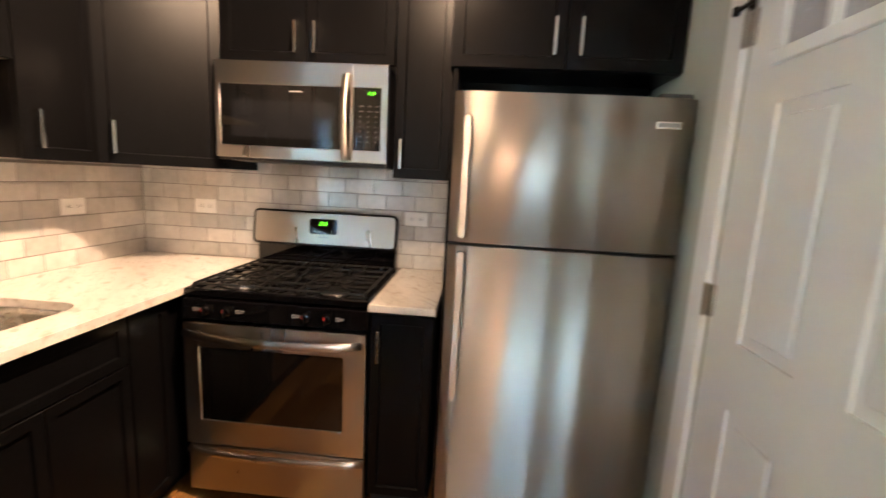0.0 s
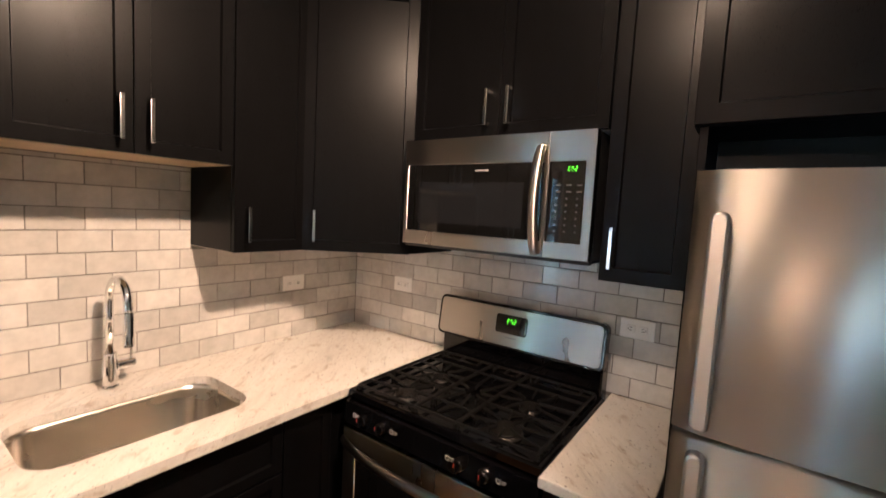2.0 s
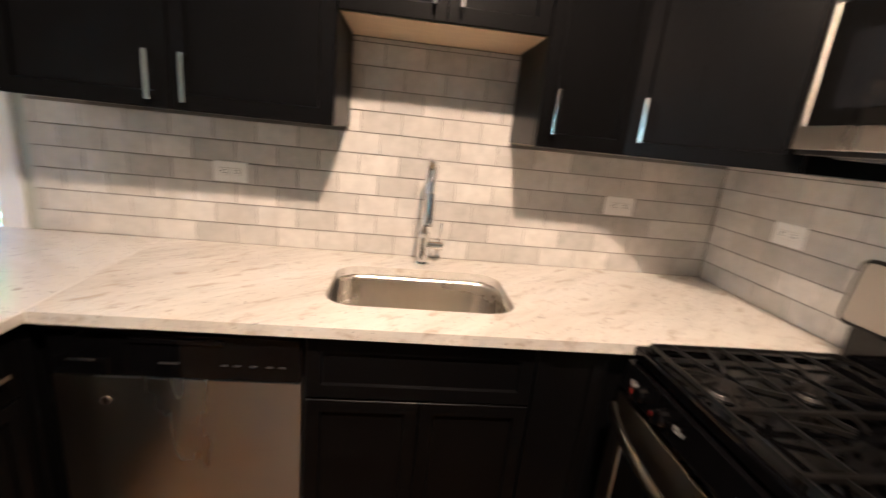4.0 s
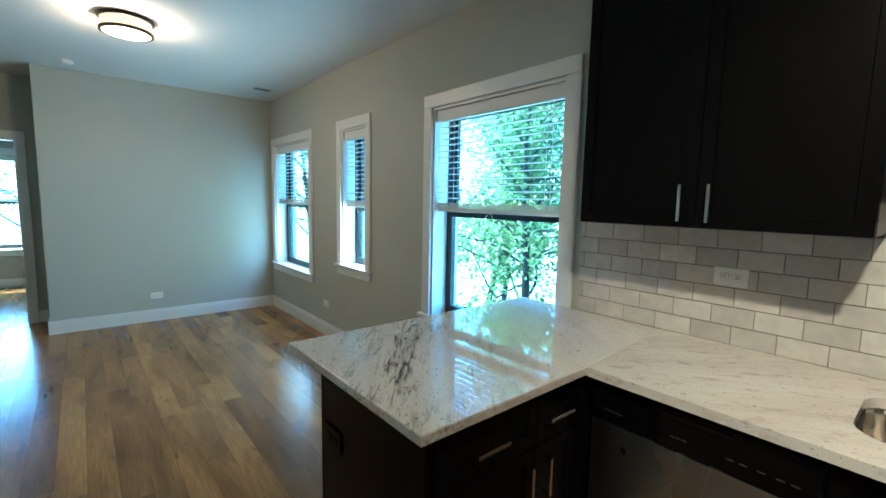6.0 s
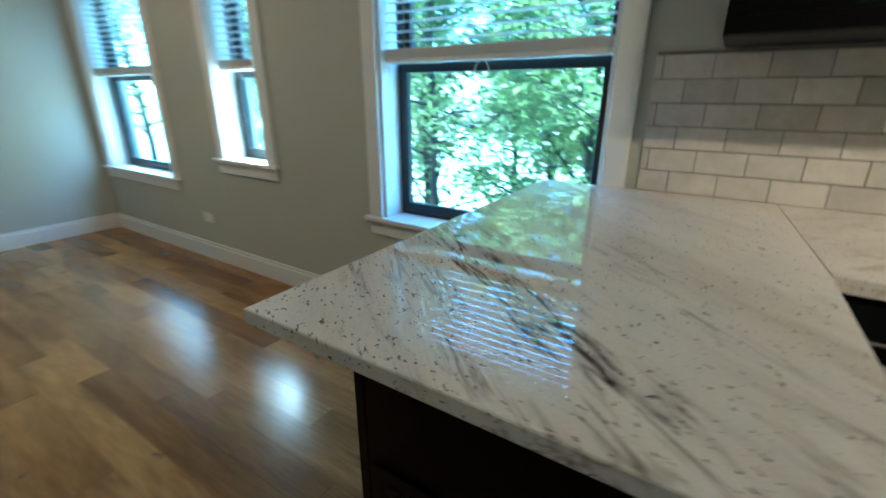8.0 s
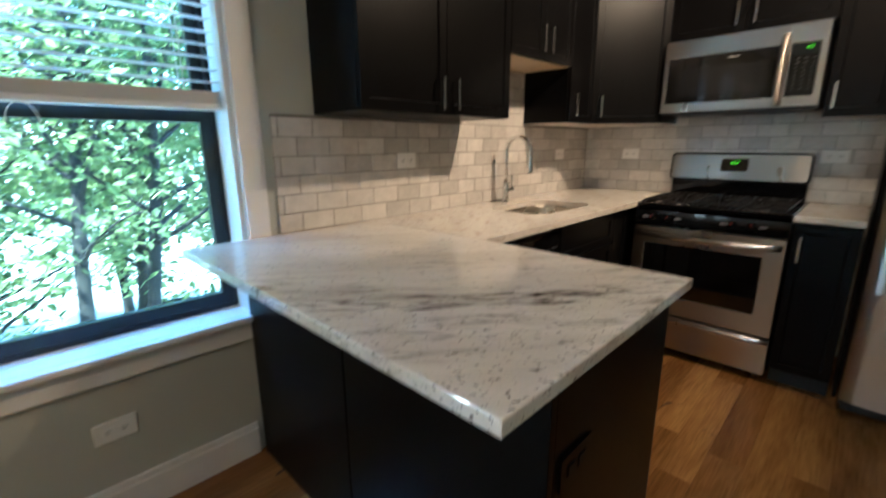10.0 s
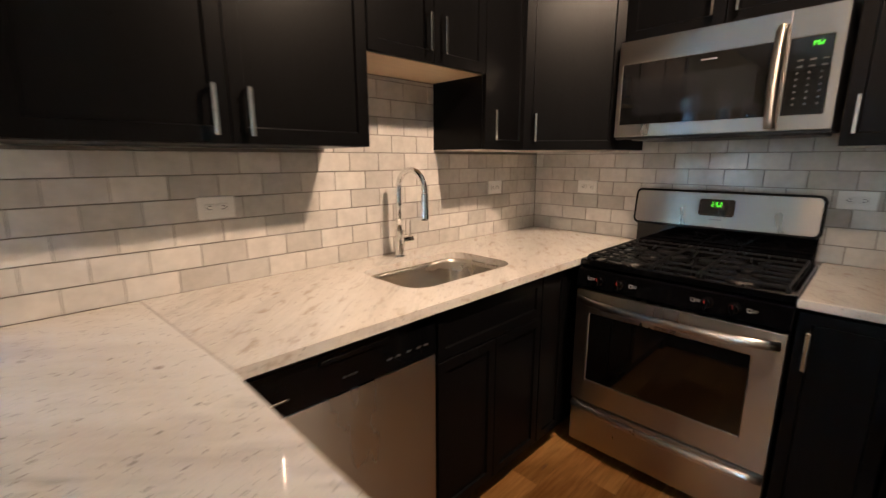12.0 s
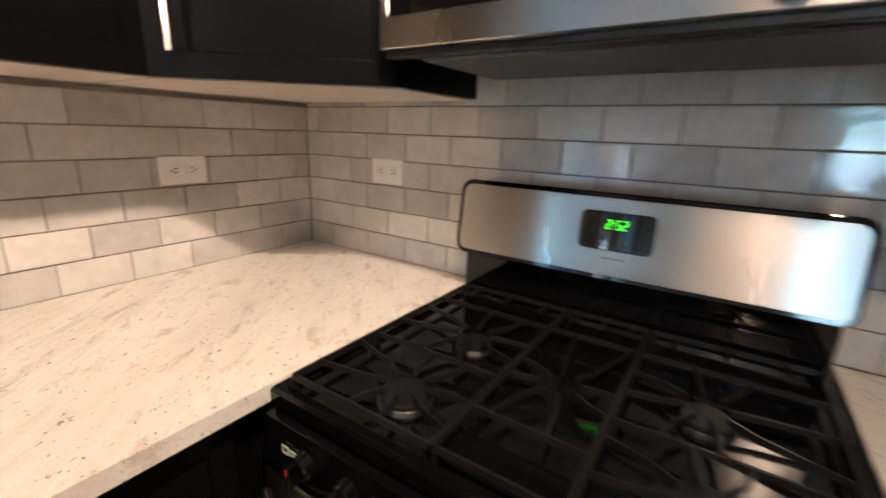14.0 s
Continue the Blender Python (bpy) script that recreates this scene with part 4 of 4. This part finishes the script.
    part("drawer_lip", sweep(hp, ring(0.012, 10, 0.9, 1.3)), STEEL, drawer, "", True)


gas_range()


def microwave():
    w, h, d = 0.757, 0.405, 0.345
    m = thing("microwave", "stainless over-the-range microwave with black glass door", "microwave", pose(0.674, -0.010, 1.443))
    part("body", box(0.002, w - 0.002, -d, 0, 0.0, h, 0.002), BLACKPLASTIC, m)
    part("vent_grille", box(0.0, w, -d - 0.012, -d + 0.01, -0.012, 0.004, 0.002), BLACKPLASTIC, m)
    part("bottom_plate", box(0.06, w - 0.02, -d + 0.02, -0.04, -0.016, -0.001, 0.004), GREYPAINT, m)
    yf = -d - 0.03
    xs = 0.604
    door = part("microwave_door", rect_frame(0, xs, 0, h, 0.02, xs - 0.012, 0.052, h - 0.096, yf, -d, 0.002), STEEL, m, "stainless door frame")
    part("door_glass", box(0.0195, xs - 0.0115, yf + 0.003, -d + 0.002, 0.0515, h - 0.0955), BLACKGLASS, door, "black glass")
    part("mesh_window", box(0.073, 0.522, yf + 0.0015, yf + 0.004, 0.088, 0.243), MWGLASS, door, "grey mesh viewing window")
    part("nameplate", box(0.330, 0.385, yf + 0.0012, yf + 0.0035, 0.282, 0.287), MIDPRINT, door)
    side = part("control_frame", rect_frame(xs + 0.001, w, 0, h, xs + 0.006, w - 0.03, 0.052, h - 0.095, yf, -d, 0.002), STEEL, m, "stainless control surround")
    cp = part("control_panel", box(xs + 0.005, w - 0.0295, yf + 0.003, -d + 0.002, 0.0515, h - 0.0945), BLACKGLASS, side, "black touch panel")
    digits(cp, "2:52", 0.0135, pose(xs + 0.082, yf + 0.0024, h - 0.118, 90, 0, 0), LED)
    keys = bmesh.new()
    for rr in range(8):
        for cc in range(3):
            x, z = xs + 0.032 + cc * 0.034, h - 0.172 - rr * 0.021
            box(x, x + (0.016 if rr < 2 else 0.006), yf + 0.0022, yf + 0.0034, z, z + 0.005, bm=keys)
    part("key_legends", keys, DIMPRINT, cp, "grey printed key legends")
    xh = xs - 0.020
    hp = [(xh, yf - 0.008 - 0.042 * math.sin(math.pi * k / 14) ** 0.6, 0.012 + (h - 0.06) * k / 14) for k in range(15)]
    part("handle", sweep(hp, ring(0.016, 12, 1.1, 0.7)), STEEL_V, door, "bowed stainless handle", True)


microwave()


def bowed_door(w, h, t, bow, bevel=0.012):
    """A door skin whose front bows out a little; local x 0..w, z 0..h, front at -t."""
    b = bmesh.new()
    n = 16
    prof = []
    for k in range(n + 1):
        u = k / n
        e = min(1, min(u, 1 - u) * w / bevel)
        prof.append((u * w, -t - bow * (1 - (2 * u - 1) ** 2) + bevel * (1 - math.sqrt(max(0, 1 - (1 - e) ** 2)))))
    lo = [b.verts.new((x, y, 0)) for x, y in prof]
    hi = [b.verts.new((x, y, h)) for x, y in prof]
    bl, br = b.verts.new((0, 0, 0)), b.verts.new((w, 0, 0))
    tl, tr = b.verts.new((0, 0, h)), b.verts.new((w, 0, h))
    for k in range(n):
        b.faces.new((lo[k], lo[k + 1], hi[k + 1], hi[k]))
    b.faces.new((bl, lo[0], hi[0], tl))
    b.faces.new((lo[-1], br, tr, hi[-1]))
    b.faces.new((br, bl, tl, tr))
    b.faces.new(lo[::-1] + [bl, br])
    b.faces.new(hi + [tr, tl])
    return b


def fridge():
    w, h = 0.752, 1.675
    f = thing("refrigerator", "stainless top-freezer refrigerator with grey sides, closed", "refrigerator", pose(1.738, -0.05, 0))
    part("body", box(0.0, w, -0.66, 0, 0.03, h - 0.012, 0.004), GREYPAINT, f)
    for x in (0.06, w - 0.06):
        for y in (-0.6, -0.08):
            part("foot", rod(x, y, 0, 0.02, 0.03, n=10), BLACKPLASTIC, f)
    part("kick_grille", box(0.01, w - 0.01, -0.665, -0.62, 0.012, 0.085, 0.003), BLACKPLASTIC, f)
    part("gasket", box(0.008, w - 0.008, -0.672, -0.66, 0.09, h - 0.02), BLACKPLASTIC, f)
    for nm, z0, z1, hz0, hz1 in (("freezer_door", 1.186, h, 1.20, 1.60), ("fridge_door", 0.09, 1.172, 0.62, 1.158)):
        bm = bowed_door(w, z1 - z0, 0.075, 0.010)
        bm.transform(Matrix.Translation((0, -0.672, z0)))
        door = part(nm, bm, STEEL_V, f, "brushed stainless door", True)
        hb = slab_of(rounded(0.032, hz1 - hz0, 0.014), 0, 0.030, 0.006)
        hb.transform(Matrix.Translation((0.046, -0.748, (hz0 + hz1) / 2)) @ pose(0, 0, 0, 90, 0, 0))
        part("handle", hb, STEEL, door, "flat stainless handle")
        if nm == "freezer_door":
            plate = part("nameplate", box(0.632, 0.708, -0.7545, -0.748, 1.582, 1.603, 0.001), PLATE, door, "pale nameplate")
            part("nameplate_field", box(0.636, 0.704, -0.7555, -0.7540, 1.586, 1.599), MIDPRINT, plate)
    part("hinge_cover", box(w - 0.11, w - 0.01, -0.735, -0.60, h + 0.001, h + 0.016, 0.004), GREYPAINT, f)


fridge()


def dishwasher():
    w = 0.597
    d = thing("dishwasher", "stainless dishwasher with black control panel, under the counter", "dishwasher", pose(0.02, -2.112, 0, 0, 0, 90))
    part("body", box(0, w, -0.60, 0, 0.02, 0.868), GREYPAINT, d)
    part("toe_panel", box(0.0, w, -0.58, -0.56, 0, 0.11), BLACKPLASTIC, d)
    part("door_panel", box(0.003, w - 0.003, -0.640, -0.60, 0.115, 0.738, 0.0012), STEEL, d, "brushed stainless door")
    c = part("control_panel", box(0.003, w - 0.003, -0.645, -0.60, 0.742, 0.866, 0.004), ENAMEL, d, "black control panel")
    part("grip", box(0.19, 0.41, -0.650, -0.640, 0.836, 0.856, 0.004), ENAMEL, c)
    part("latch_bar", box(0.045, 0.108, -0.6475, -0.6445, 0.782, 0.788, 0.001), BURNER, c)
    for k, x in enumerate((0.255, 0.272, 0.289, 0.40, 0.43, 0.47, 0.51, 0.54)):
        part("button_mark", box(x, x + (0.012 if k < 3 else 0.018), -0.6462, -0.6448, 0.783, 0.788), DIMPRINT, c)
    part("badge", rod(0.12, -0.640, 0.67, 0.012, 0.002, "-y", n=16), NICKEL, d)


dishwasher()


# ---- outlets ----
def outlet(m, label="white duplex outlet on the tiles", dark=False):
    o = thing("wall_outlet", label, "outlet", m, group="wall outlets")
    mats = (ESPRESSO, SHADOWGAP) if dark else (PLATE, SLOT)
    part("cover_plate", box(-0.060, 0.060, -0.006, 0, -0.037, 0.037, 0.0 if dark else 0.002), mats[0], o)
    for s in (-1, 1):
        x = s * 0.021
        sock = part("socket", box(x - 0.016, x + 0.016, -0.0085, -0.004, -0.014, 0.014, 0.003), mats[0], o)
        part("slots", boxes([(x - 0.005, x + 0.005, -0.009, -0.0082, 0.004, 0.0062), (x - 0.0055, x + 0.0055, -0.009, -0.0082, -0.0062, -0.004), (x + s * 0.009 - 0.002, x + s * 0.009 + 0.002, -0.009, -0.0082, -0.002, 0.002)]), mats[1], sock)
    return o


outlet(pose(0.013, -0.430, 1.186, 0, 0, 90))
outlet(pose(0.013, -1.922, 1.186, 0, 0, 90))
outlet(pose(0.373, -0.013, 1.186))
outlet(pose(1.520, -0.013, 1.180))
outlet(pose(0.001, -3.226, 0.341, 0, 0, 90), "white duplex outlet on the wall under the window")
outlet(pose(1.337, Y_F + 0.001, 0.30, 0, 0, 180), "white duplex outlet on the end wall")
outlet(pose(0.001, -5.62, 0.343, 0, 0, 90), "white duplex outlet on the window wall")
outlet(pose(1.347, -2.66, 0.655, 0, 0, 90), "black duplex outlet on the peninsula's end panel", True)


# ---- ceiling things ----
def flush_lamp(x, y):
    l = thing("ceiling_lamp", "dark bronze flush-mount ceiling lamp with ribbed glass, lit", "ceiling lamp", pose(x, y, CEIL), group="ceiling lamps")
    part("canopy", rod(0, 0, -0.022, 0.165, 0.022, n=48, bevel=0.004, r2=0.172), BRONZE, l)
    b = bmesh.new()
    n = 120
    for z in (-0.088, -0.022):
        for k in range(n):
            rr = 0.150 + (0.003 if k % 2 else 0)
            b.verts.new((rr * math.cos(2 * math.pi * k / n), rr * math.sin(2 * math.pi * k / n), z))
    b.verts.ensure_lookup_table()
    for k in range(n):
        b.faces.new((b.verts[k], b.verts[(k + 1) % n], b.verts[n + (k + 1) % n], b.verts[n + k]))
    part("glass_drum", b, RIBGLASS, l, "ribbed glass drum").visible_shadow = False
    b = bmesh.new()
    prof = [(0.145, -0.086), (0.162, -0.086), (0.162, -0.104), (0.145, -0.104)]
    rings = [[b.verts.new((q * math.cos(2 * math.pi * k / 48), q * math.sin(2 * math.pi * k / 48), z)) for q, z in prof] for k in range(48)]
    for k in range(48):
        r, s = rings[k], rings[(k + 1) % 48]
        for i in range(4):
            b.faces.new((r[i], r[(i + 1) % 4], s[(i + 1) % 4], s[i]))
    part("bottom_ring", b, BRONZE, l)
    part("diffuser", rod(0, 0, -0.102, 0.1449, 0.006, n=48), DIFFUSER, l, "lit frosted diffuser").visible_shadow = False


# The fixture is out of view; bar and heads are assumed round the spots.
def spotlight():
    s = thing("assumed_ceiling_spotlight", "unseen bronze ceiling spotlight bar with three lit heads, form assumed", "ceiling lamp", pose(KITCHEN_LAMP[0], KITCHEN_LAMP[1] - 0.18, CEIL))
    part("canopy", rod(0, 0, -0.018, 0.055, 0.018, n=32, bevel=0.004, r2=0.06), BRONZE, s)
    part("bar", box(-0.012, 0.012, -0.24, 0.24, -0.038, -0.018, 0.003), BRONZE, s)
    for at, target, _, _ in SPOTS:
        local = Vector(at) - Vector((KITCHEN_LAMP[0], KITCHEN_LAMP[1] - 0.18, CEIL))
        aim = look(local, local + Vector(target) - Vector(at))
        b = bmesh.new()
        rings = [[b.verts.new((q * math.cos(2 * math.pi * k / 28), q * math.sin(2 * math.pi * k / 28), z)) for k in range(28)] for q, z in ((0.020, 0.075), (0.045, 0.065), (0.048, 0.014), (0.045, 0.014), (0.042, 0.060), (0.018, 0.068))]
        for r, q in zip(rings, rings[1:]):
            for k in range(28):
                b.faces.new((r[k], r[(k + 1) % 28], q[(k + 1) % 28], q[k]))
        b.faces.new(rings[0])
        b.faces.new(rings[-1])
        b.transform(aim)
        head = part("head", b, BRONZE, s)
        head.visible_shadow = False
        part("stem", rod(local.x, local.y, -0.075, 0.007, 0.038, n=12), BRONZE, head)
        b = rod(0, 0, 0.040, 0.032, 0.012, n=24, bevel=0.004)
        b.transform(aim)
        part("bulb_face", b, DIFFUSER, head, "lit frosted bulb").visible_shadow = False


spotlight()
flush_lamp(*LIVING_LAMP)
vent = thing("ceiling_vent", "small white slotted ceiling vent", "vent", pose(0.285, -6.65, CEIL))
part("frame", box(-0.11, 0.11, -0.06, 0.06, -0.006, 0, 0.002), TRIM, vent)
for k in range(5):
    part("slot", box(-0.09, 0.09, -0.045 + k * 0.02, -0.035 + k * 0.02, -0.0075, -0.0055), SLOT, vent)
det = thing("smoke_detector", "small round white smoke detector on the ceiling", "detector", pose(1.99, -6.9, CEIL))
part("housing", rod(0, 0, -0.035, 0.045, 0.035, n=32, bevel=0.008, r2=0.06), PLATE, det)


# ---- outside ----
setting("ground", slab_of([(-160, -160), (40, -160), (40, 160), (-160, 160)], -3.7, -3.6), GROUND, "pale sunlit ground with dry grass", "ground")


def leafy(name):
    m = bpy.data.materials.new(name)
    m.use_nodes = True
    nt = m.node_tree
    p = nt.nodes["Principled BSDF"]
    geo = nt.nodes.new("ShaderNodeNewGeometry")
    c = ramp_of(nt, ((0.0, (0.09, 0.13, 0.05)), (0.5, (0.165, 0.22, 0.085)), (1.0, (0.27, 0.32, 0.13))), geo.outputs["Random Per Island"])
    nt.links.new(c, p.inputs["Base Color"])
    p.inputs["Roughness"].default_value = 0.5
    tr, mix = nt.nodes.new("ShaderNodeBsdfTranslucent"), nt.nodes.new("ShaderNodeMixShader")
    nt.links.new(c, tr.inputs["Color"])
    mix.inputs[0].default_value = 0.74
    nt.links.new(p.outputs[0], mix.inputs[1])
    nt.links.new(tr.outputs[0], mix.inputs[2])
    nt.links.new(mix.outputs[0], nt.nodes["Material Output"].inputs["Surface"])
    return m


LEAF = leafy("tree_leaves")


def tree(x, y, height, spread, seed, leaves=9000, first=0.25, leaf=0.048):
    """A tapered leaning trunk with limbs and twigs; leaves gather in clumps along the twigs."""
    rng = random.Random(seed)
    t = thing("tree", "leafy deciduous tree with a dark trunk, outside the windows", "tree", pose(x, y, -3.6), group="trees outside")
    bm = bmesh.new()
    lean = Vector((rng.uniform(-0.12, 0.12), rng.uniform(-0.12, 0.12), 1))
    r0 = height * 0.013

    def limb(start, direction, length, r, n=7, wander=0.16):
        pts, d, p = [start], direction.normalized(), start
        for _ in range(n):
            d = (d + Vector([rng.uniform(-wander, wander) for _ in range(3)])).normalized()
            p = p + d * length / n
            pts.append(p)
        rings = []
        for k, q in enumerate(pts):
            rr = r * (1 - 0.8 * k / n)
            side = d.cross(Vector((0.3, 1, 0.2))).normalized()
            up = side.cross(d)
            rings.append([bm.verts.new(q + side * rr * math.cos(2 * math.pi * j / 7) + up * rr * math.sin(2 * math.pi * j / 7)) for j in range(7)])
        for a, b in zip(rings, rings[1:]):
            for j in range(7):
                bm.faces.new((a[j], a[(j + 1) % 7], b[(j + 1) % 7], b[j]))
        return pts

    trunk = limb(Vector((0, 0, -0.1)), lean, height * 0.9, r0, 10, 0.05)
    tips = []
    for k in range(22):
        u = first + (1 - first) * (k + rng.random()) / 22
        base = trunk[min(9, int(u * 10))].lerp(trunk[min(10, int(u * 10) + 1)], (u * 10) % 1)
        a = k * 2.4 + rng.uniform(-0.4, 0.4)
        ln = spread * (1.05 - 0.6 * u) * rng.uniform(0.7, 1.1)
        pts = limb(base, Vector((math.cos(a), math.sin(a), rng.uniform(0.3, 1.2))), ln, r0 * 0.34 * (1.1 - 0.6 * u))
        for q in pts[2:]:
            for _ in range(2):
                tw = limb(q, Vector([rng.uniform(-1, 1), rng.uniform(-1, 1), rng.uniform(-0.5, 0.7)]), spread * rng.uniform(0.15, 0.35), r0 * 0.06, 3, 0.3)
                tips += tw[1:]
    part("trunk", bm, BARK, t, "dark bark trunk and limbs", True)
    verts, faces = [], []
    for _ in range(leaves):
        c = rng.choice(tips) + Vector([rng.gauss(0, 0.17) for _ in range(3)])
        s = leaf * rng.uniform(0.62, 1.38)
        e = Euler([rng.uniform(-0.9, 0.9), rng.uniform(-0.9, 0.9), rng.uniform(0, 6.28)]).to_matrix()
        i = len(verts)
        verts += [tuple(c + e @ Vector(v) * s) for v in ((-1, 0, 0), (0, -0.55, 0.12), (1.15, 0, -0.1), (0, 0.55, 0.12))]
        faces.append((i, i + 1, i + 2, i + 3))
    me = bpy.data.meshes.new("crown")
    me.from_pydata(verts, [], faces)
    me.materials.append(LEAF)
    ob = new("crown", me)
    ob.parent = t
    ob["label"] = "airy crown of green leaves"
    return t


for args in ((-3.4, -3.15, 8.5, 2.2, 1), (-4.3, -2.6, 8.5, 2.4, 2), (-5.2, -4.1, 9.0, 2.6, 3), (-5.0, -0.4, 9.0, 2.6, 4), (-4.6, -6.6, 8.5, 2.5, 5), (-8.0, 0.9, 10.0, 3.0, 6), (-8.6, -5.4, 10.0, 3.2, 7), (-6.4, -10.0, 9.0, 2.8, 8), (3.0, -16.0, 9.0, 3.0, 9), (-11.0, -1.6, 10.5, 3.4, 10), (-11.6, -4.4, 10.5, 3.4, 11), (-12.0, -8.2, 10.5, 3.4, 12), (-10.6, 3.0, 10.5, 3.4, 13), (-6.9, -2.2, 9.5, 2.8, 14), (-4.0, -9.2, 9.0, 2.8, 15), (-5.8, -13.2, 9.5, 3.0, 16), (-3.0, -13.0, 9.0, 2.8, 17), (-10.5, -12.5, 10.5, 3.4, 18), (-5.9, -7.6, 9.5, 2.8, 19), (-8.5, -18.0, 10.5, 3.6, 20)):
    near = args[0] > -4.7
    far = args[0] < -7.5
    tree(*args, leaves=3200 if near else 8500 if far else 4400, leaf=0.055 if near else 0.095 if far else 0.074, first=0.5 if near else 0.16 if far else 0.24)


# ---- tiles and boards ----
def tiles():
    """Running-bond subway tiles on the two kitchen walls, grout between."""
    tw, tn, th, gap = 0.1475, 0.1532, 0.0762, 0.0028
    setting("tile_bed_west", boxes([(0.0, 0.0085, -2.592, -0.0001, 0.90, UB - 0.004), (0.0, 0.0085, -1.508, -0.906, UB, 1.695)]), GROUT, "grey grout bed of the tiled wall", "tiled wall")
    setting("tile_bed_north", boxes([(0.0086, 1.712, -0.0085, 0.0, 0.90, UB + 0.09)]), GROUT, "grey grout bed of the tiled wall", "tiled wall")
    west, north = bpy.data.objects["tile_bed_west"], bpy.data.objects["tile_bed_north"]
    cache = {}

    def tile(parent, u0, u1, z0, z1, m):
        key = (round(u1 - u0, 3), round(z1 - z0, 3))
        if key[0] < 0.008 or key[1] < 0.008:
            return
        if key not in cache:
            ob = part("tile", box(0, key[0], -0.0035, 0.004, 0, key[1], 0.0010), TILE)
            cache[key] = ob.data
        else:
            ob = new("tile", cache[key])
        ob.parent = parent
        ob.matrix_local = m

    for row in range(11):
        z0 = 0.916 + row * th
        if z0 > 1.69:
            break
        # west wall
        y = (-2.6435, -2.7185)[row % 2]
        lo, hi = (-2.597, -0.013) if z0 < UB - 0.02 else (-1.506, -0.908)
        top = min(z0 + th, UB + 0.004 if z0 < UB - 0.02 else 1.694)
        while y < hi:
            a, b = max(y, lo), min(y + tw, hi)
            if b - a > 0.012:
                tile(west, a + gap / 2, b - gap / 2, z0, top - gap, pose(0.0085 + 0.001, a + gap / 2, z0, 0, 0, 90))
            y += tw
        # north wall
        if z0 < UB + 0.06:
            top = min(z0 + th, UB + 0.088)
            x = (-0.021, -0.089)[row % 2]
            while x < 1.712:
                a, b = max(x, 0.0135), min(x + tn, 1.711)
                if b - a > 0.012:
                    tile(north, a + gap / 2, b - gap / 2, z0, top - gap, pose(a + gap / 2, -0.0085 - 0.001, z0))
                x += tn


tiles()


def boards():
    """Oak boards along the length of the rooms."""
    rng = random.Random(11)
    width, cache = 0.127, {}
    x = -0.02
    while x < 4.4:
        y = Y_B - rng.uniform(0, 1.2)
        while y < 0.0:
            ln = rng.choice((0.75, 0.95, 1.2, 1.5, 1.8))
            y0, y1 = max(y, Y_B), min(y + ln, -0.001)
            if y1 - y0 > 0.05:
                key = round(y1 - y0, 2)
                if key not in cache:
                    ob = part("plank", box(0.0002, width - 0.0002, 0.0002, key - 0.0002, -0.013, 0.0, 0.0005), OAK)
                    cache[key] = ob.data
                else:
                    ob = new("plank", cache[key])
                ob.parent = subfloor
                ob.location = (x, y0, 0)
            y += ln
        x += width


boards()
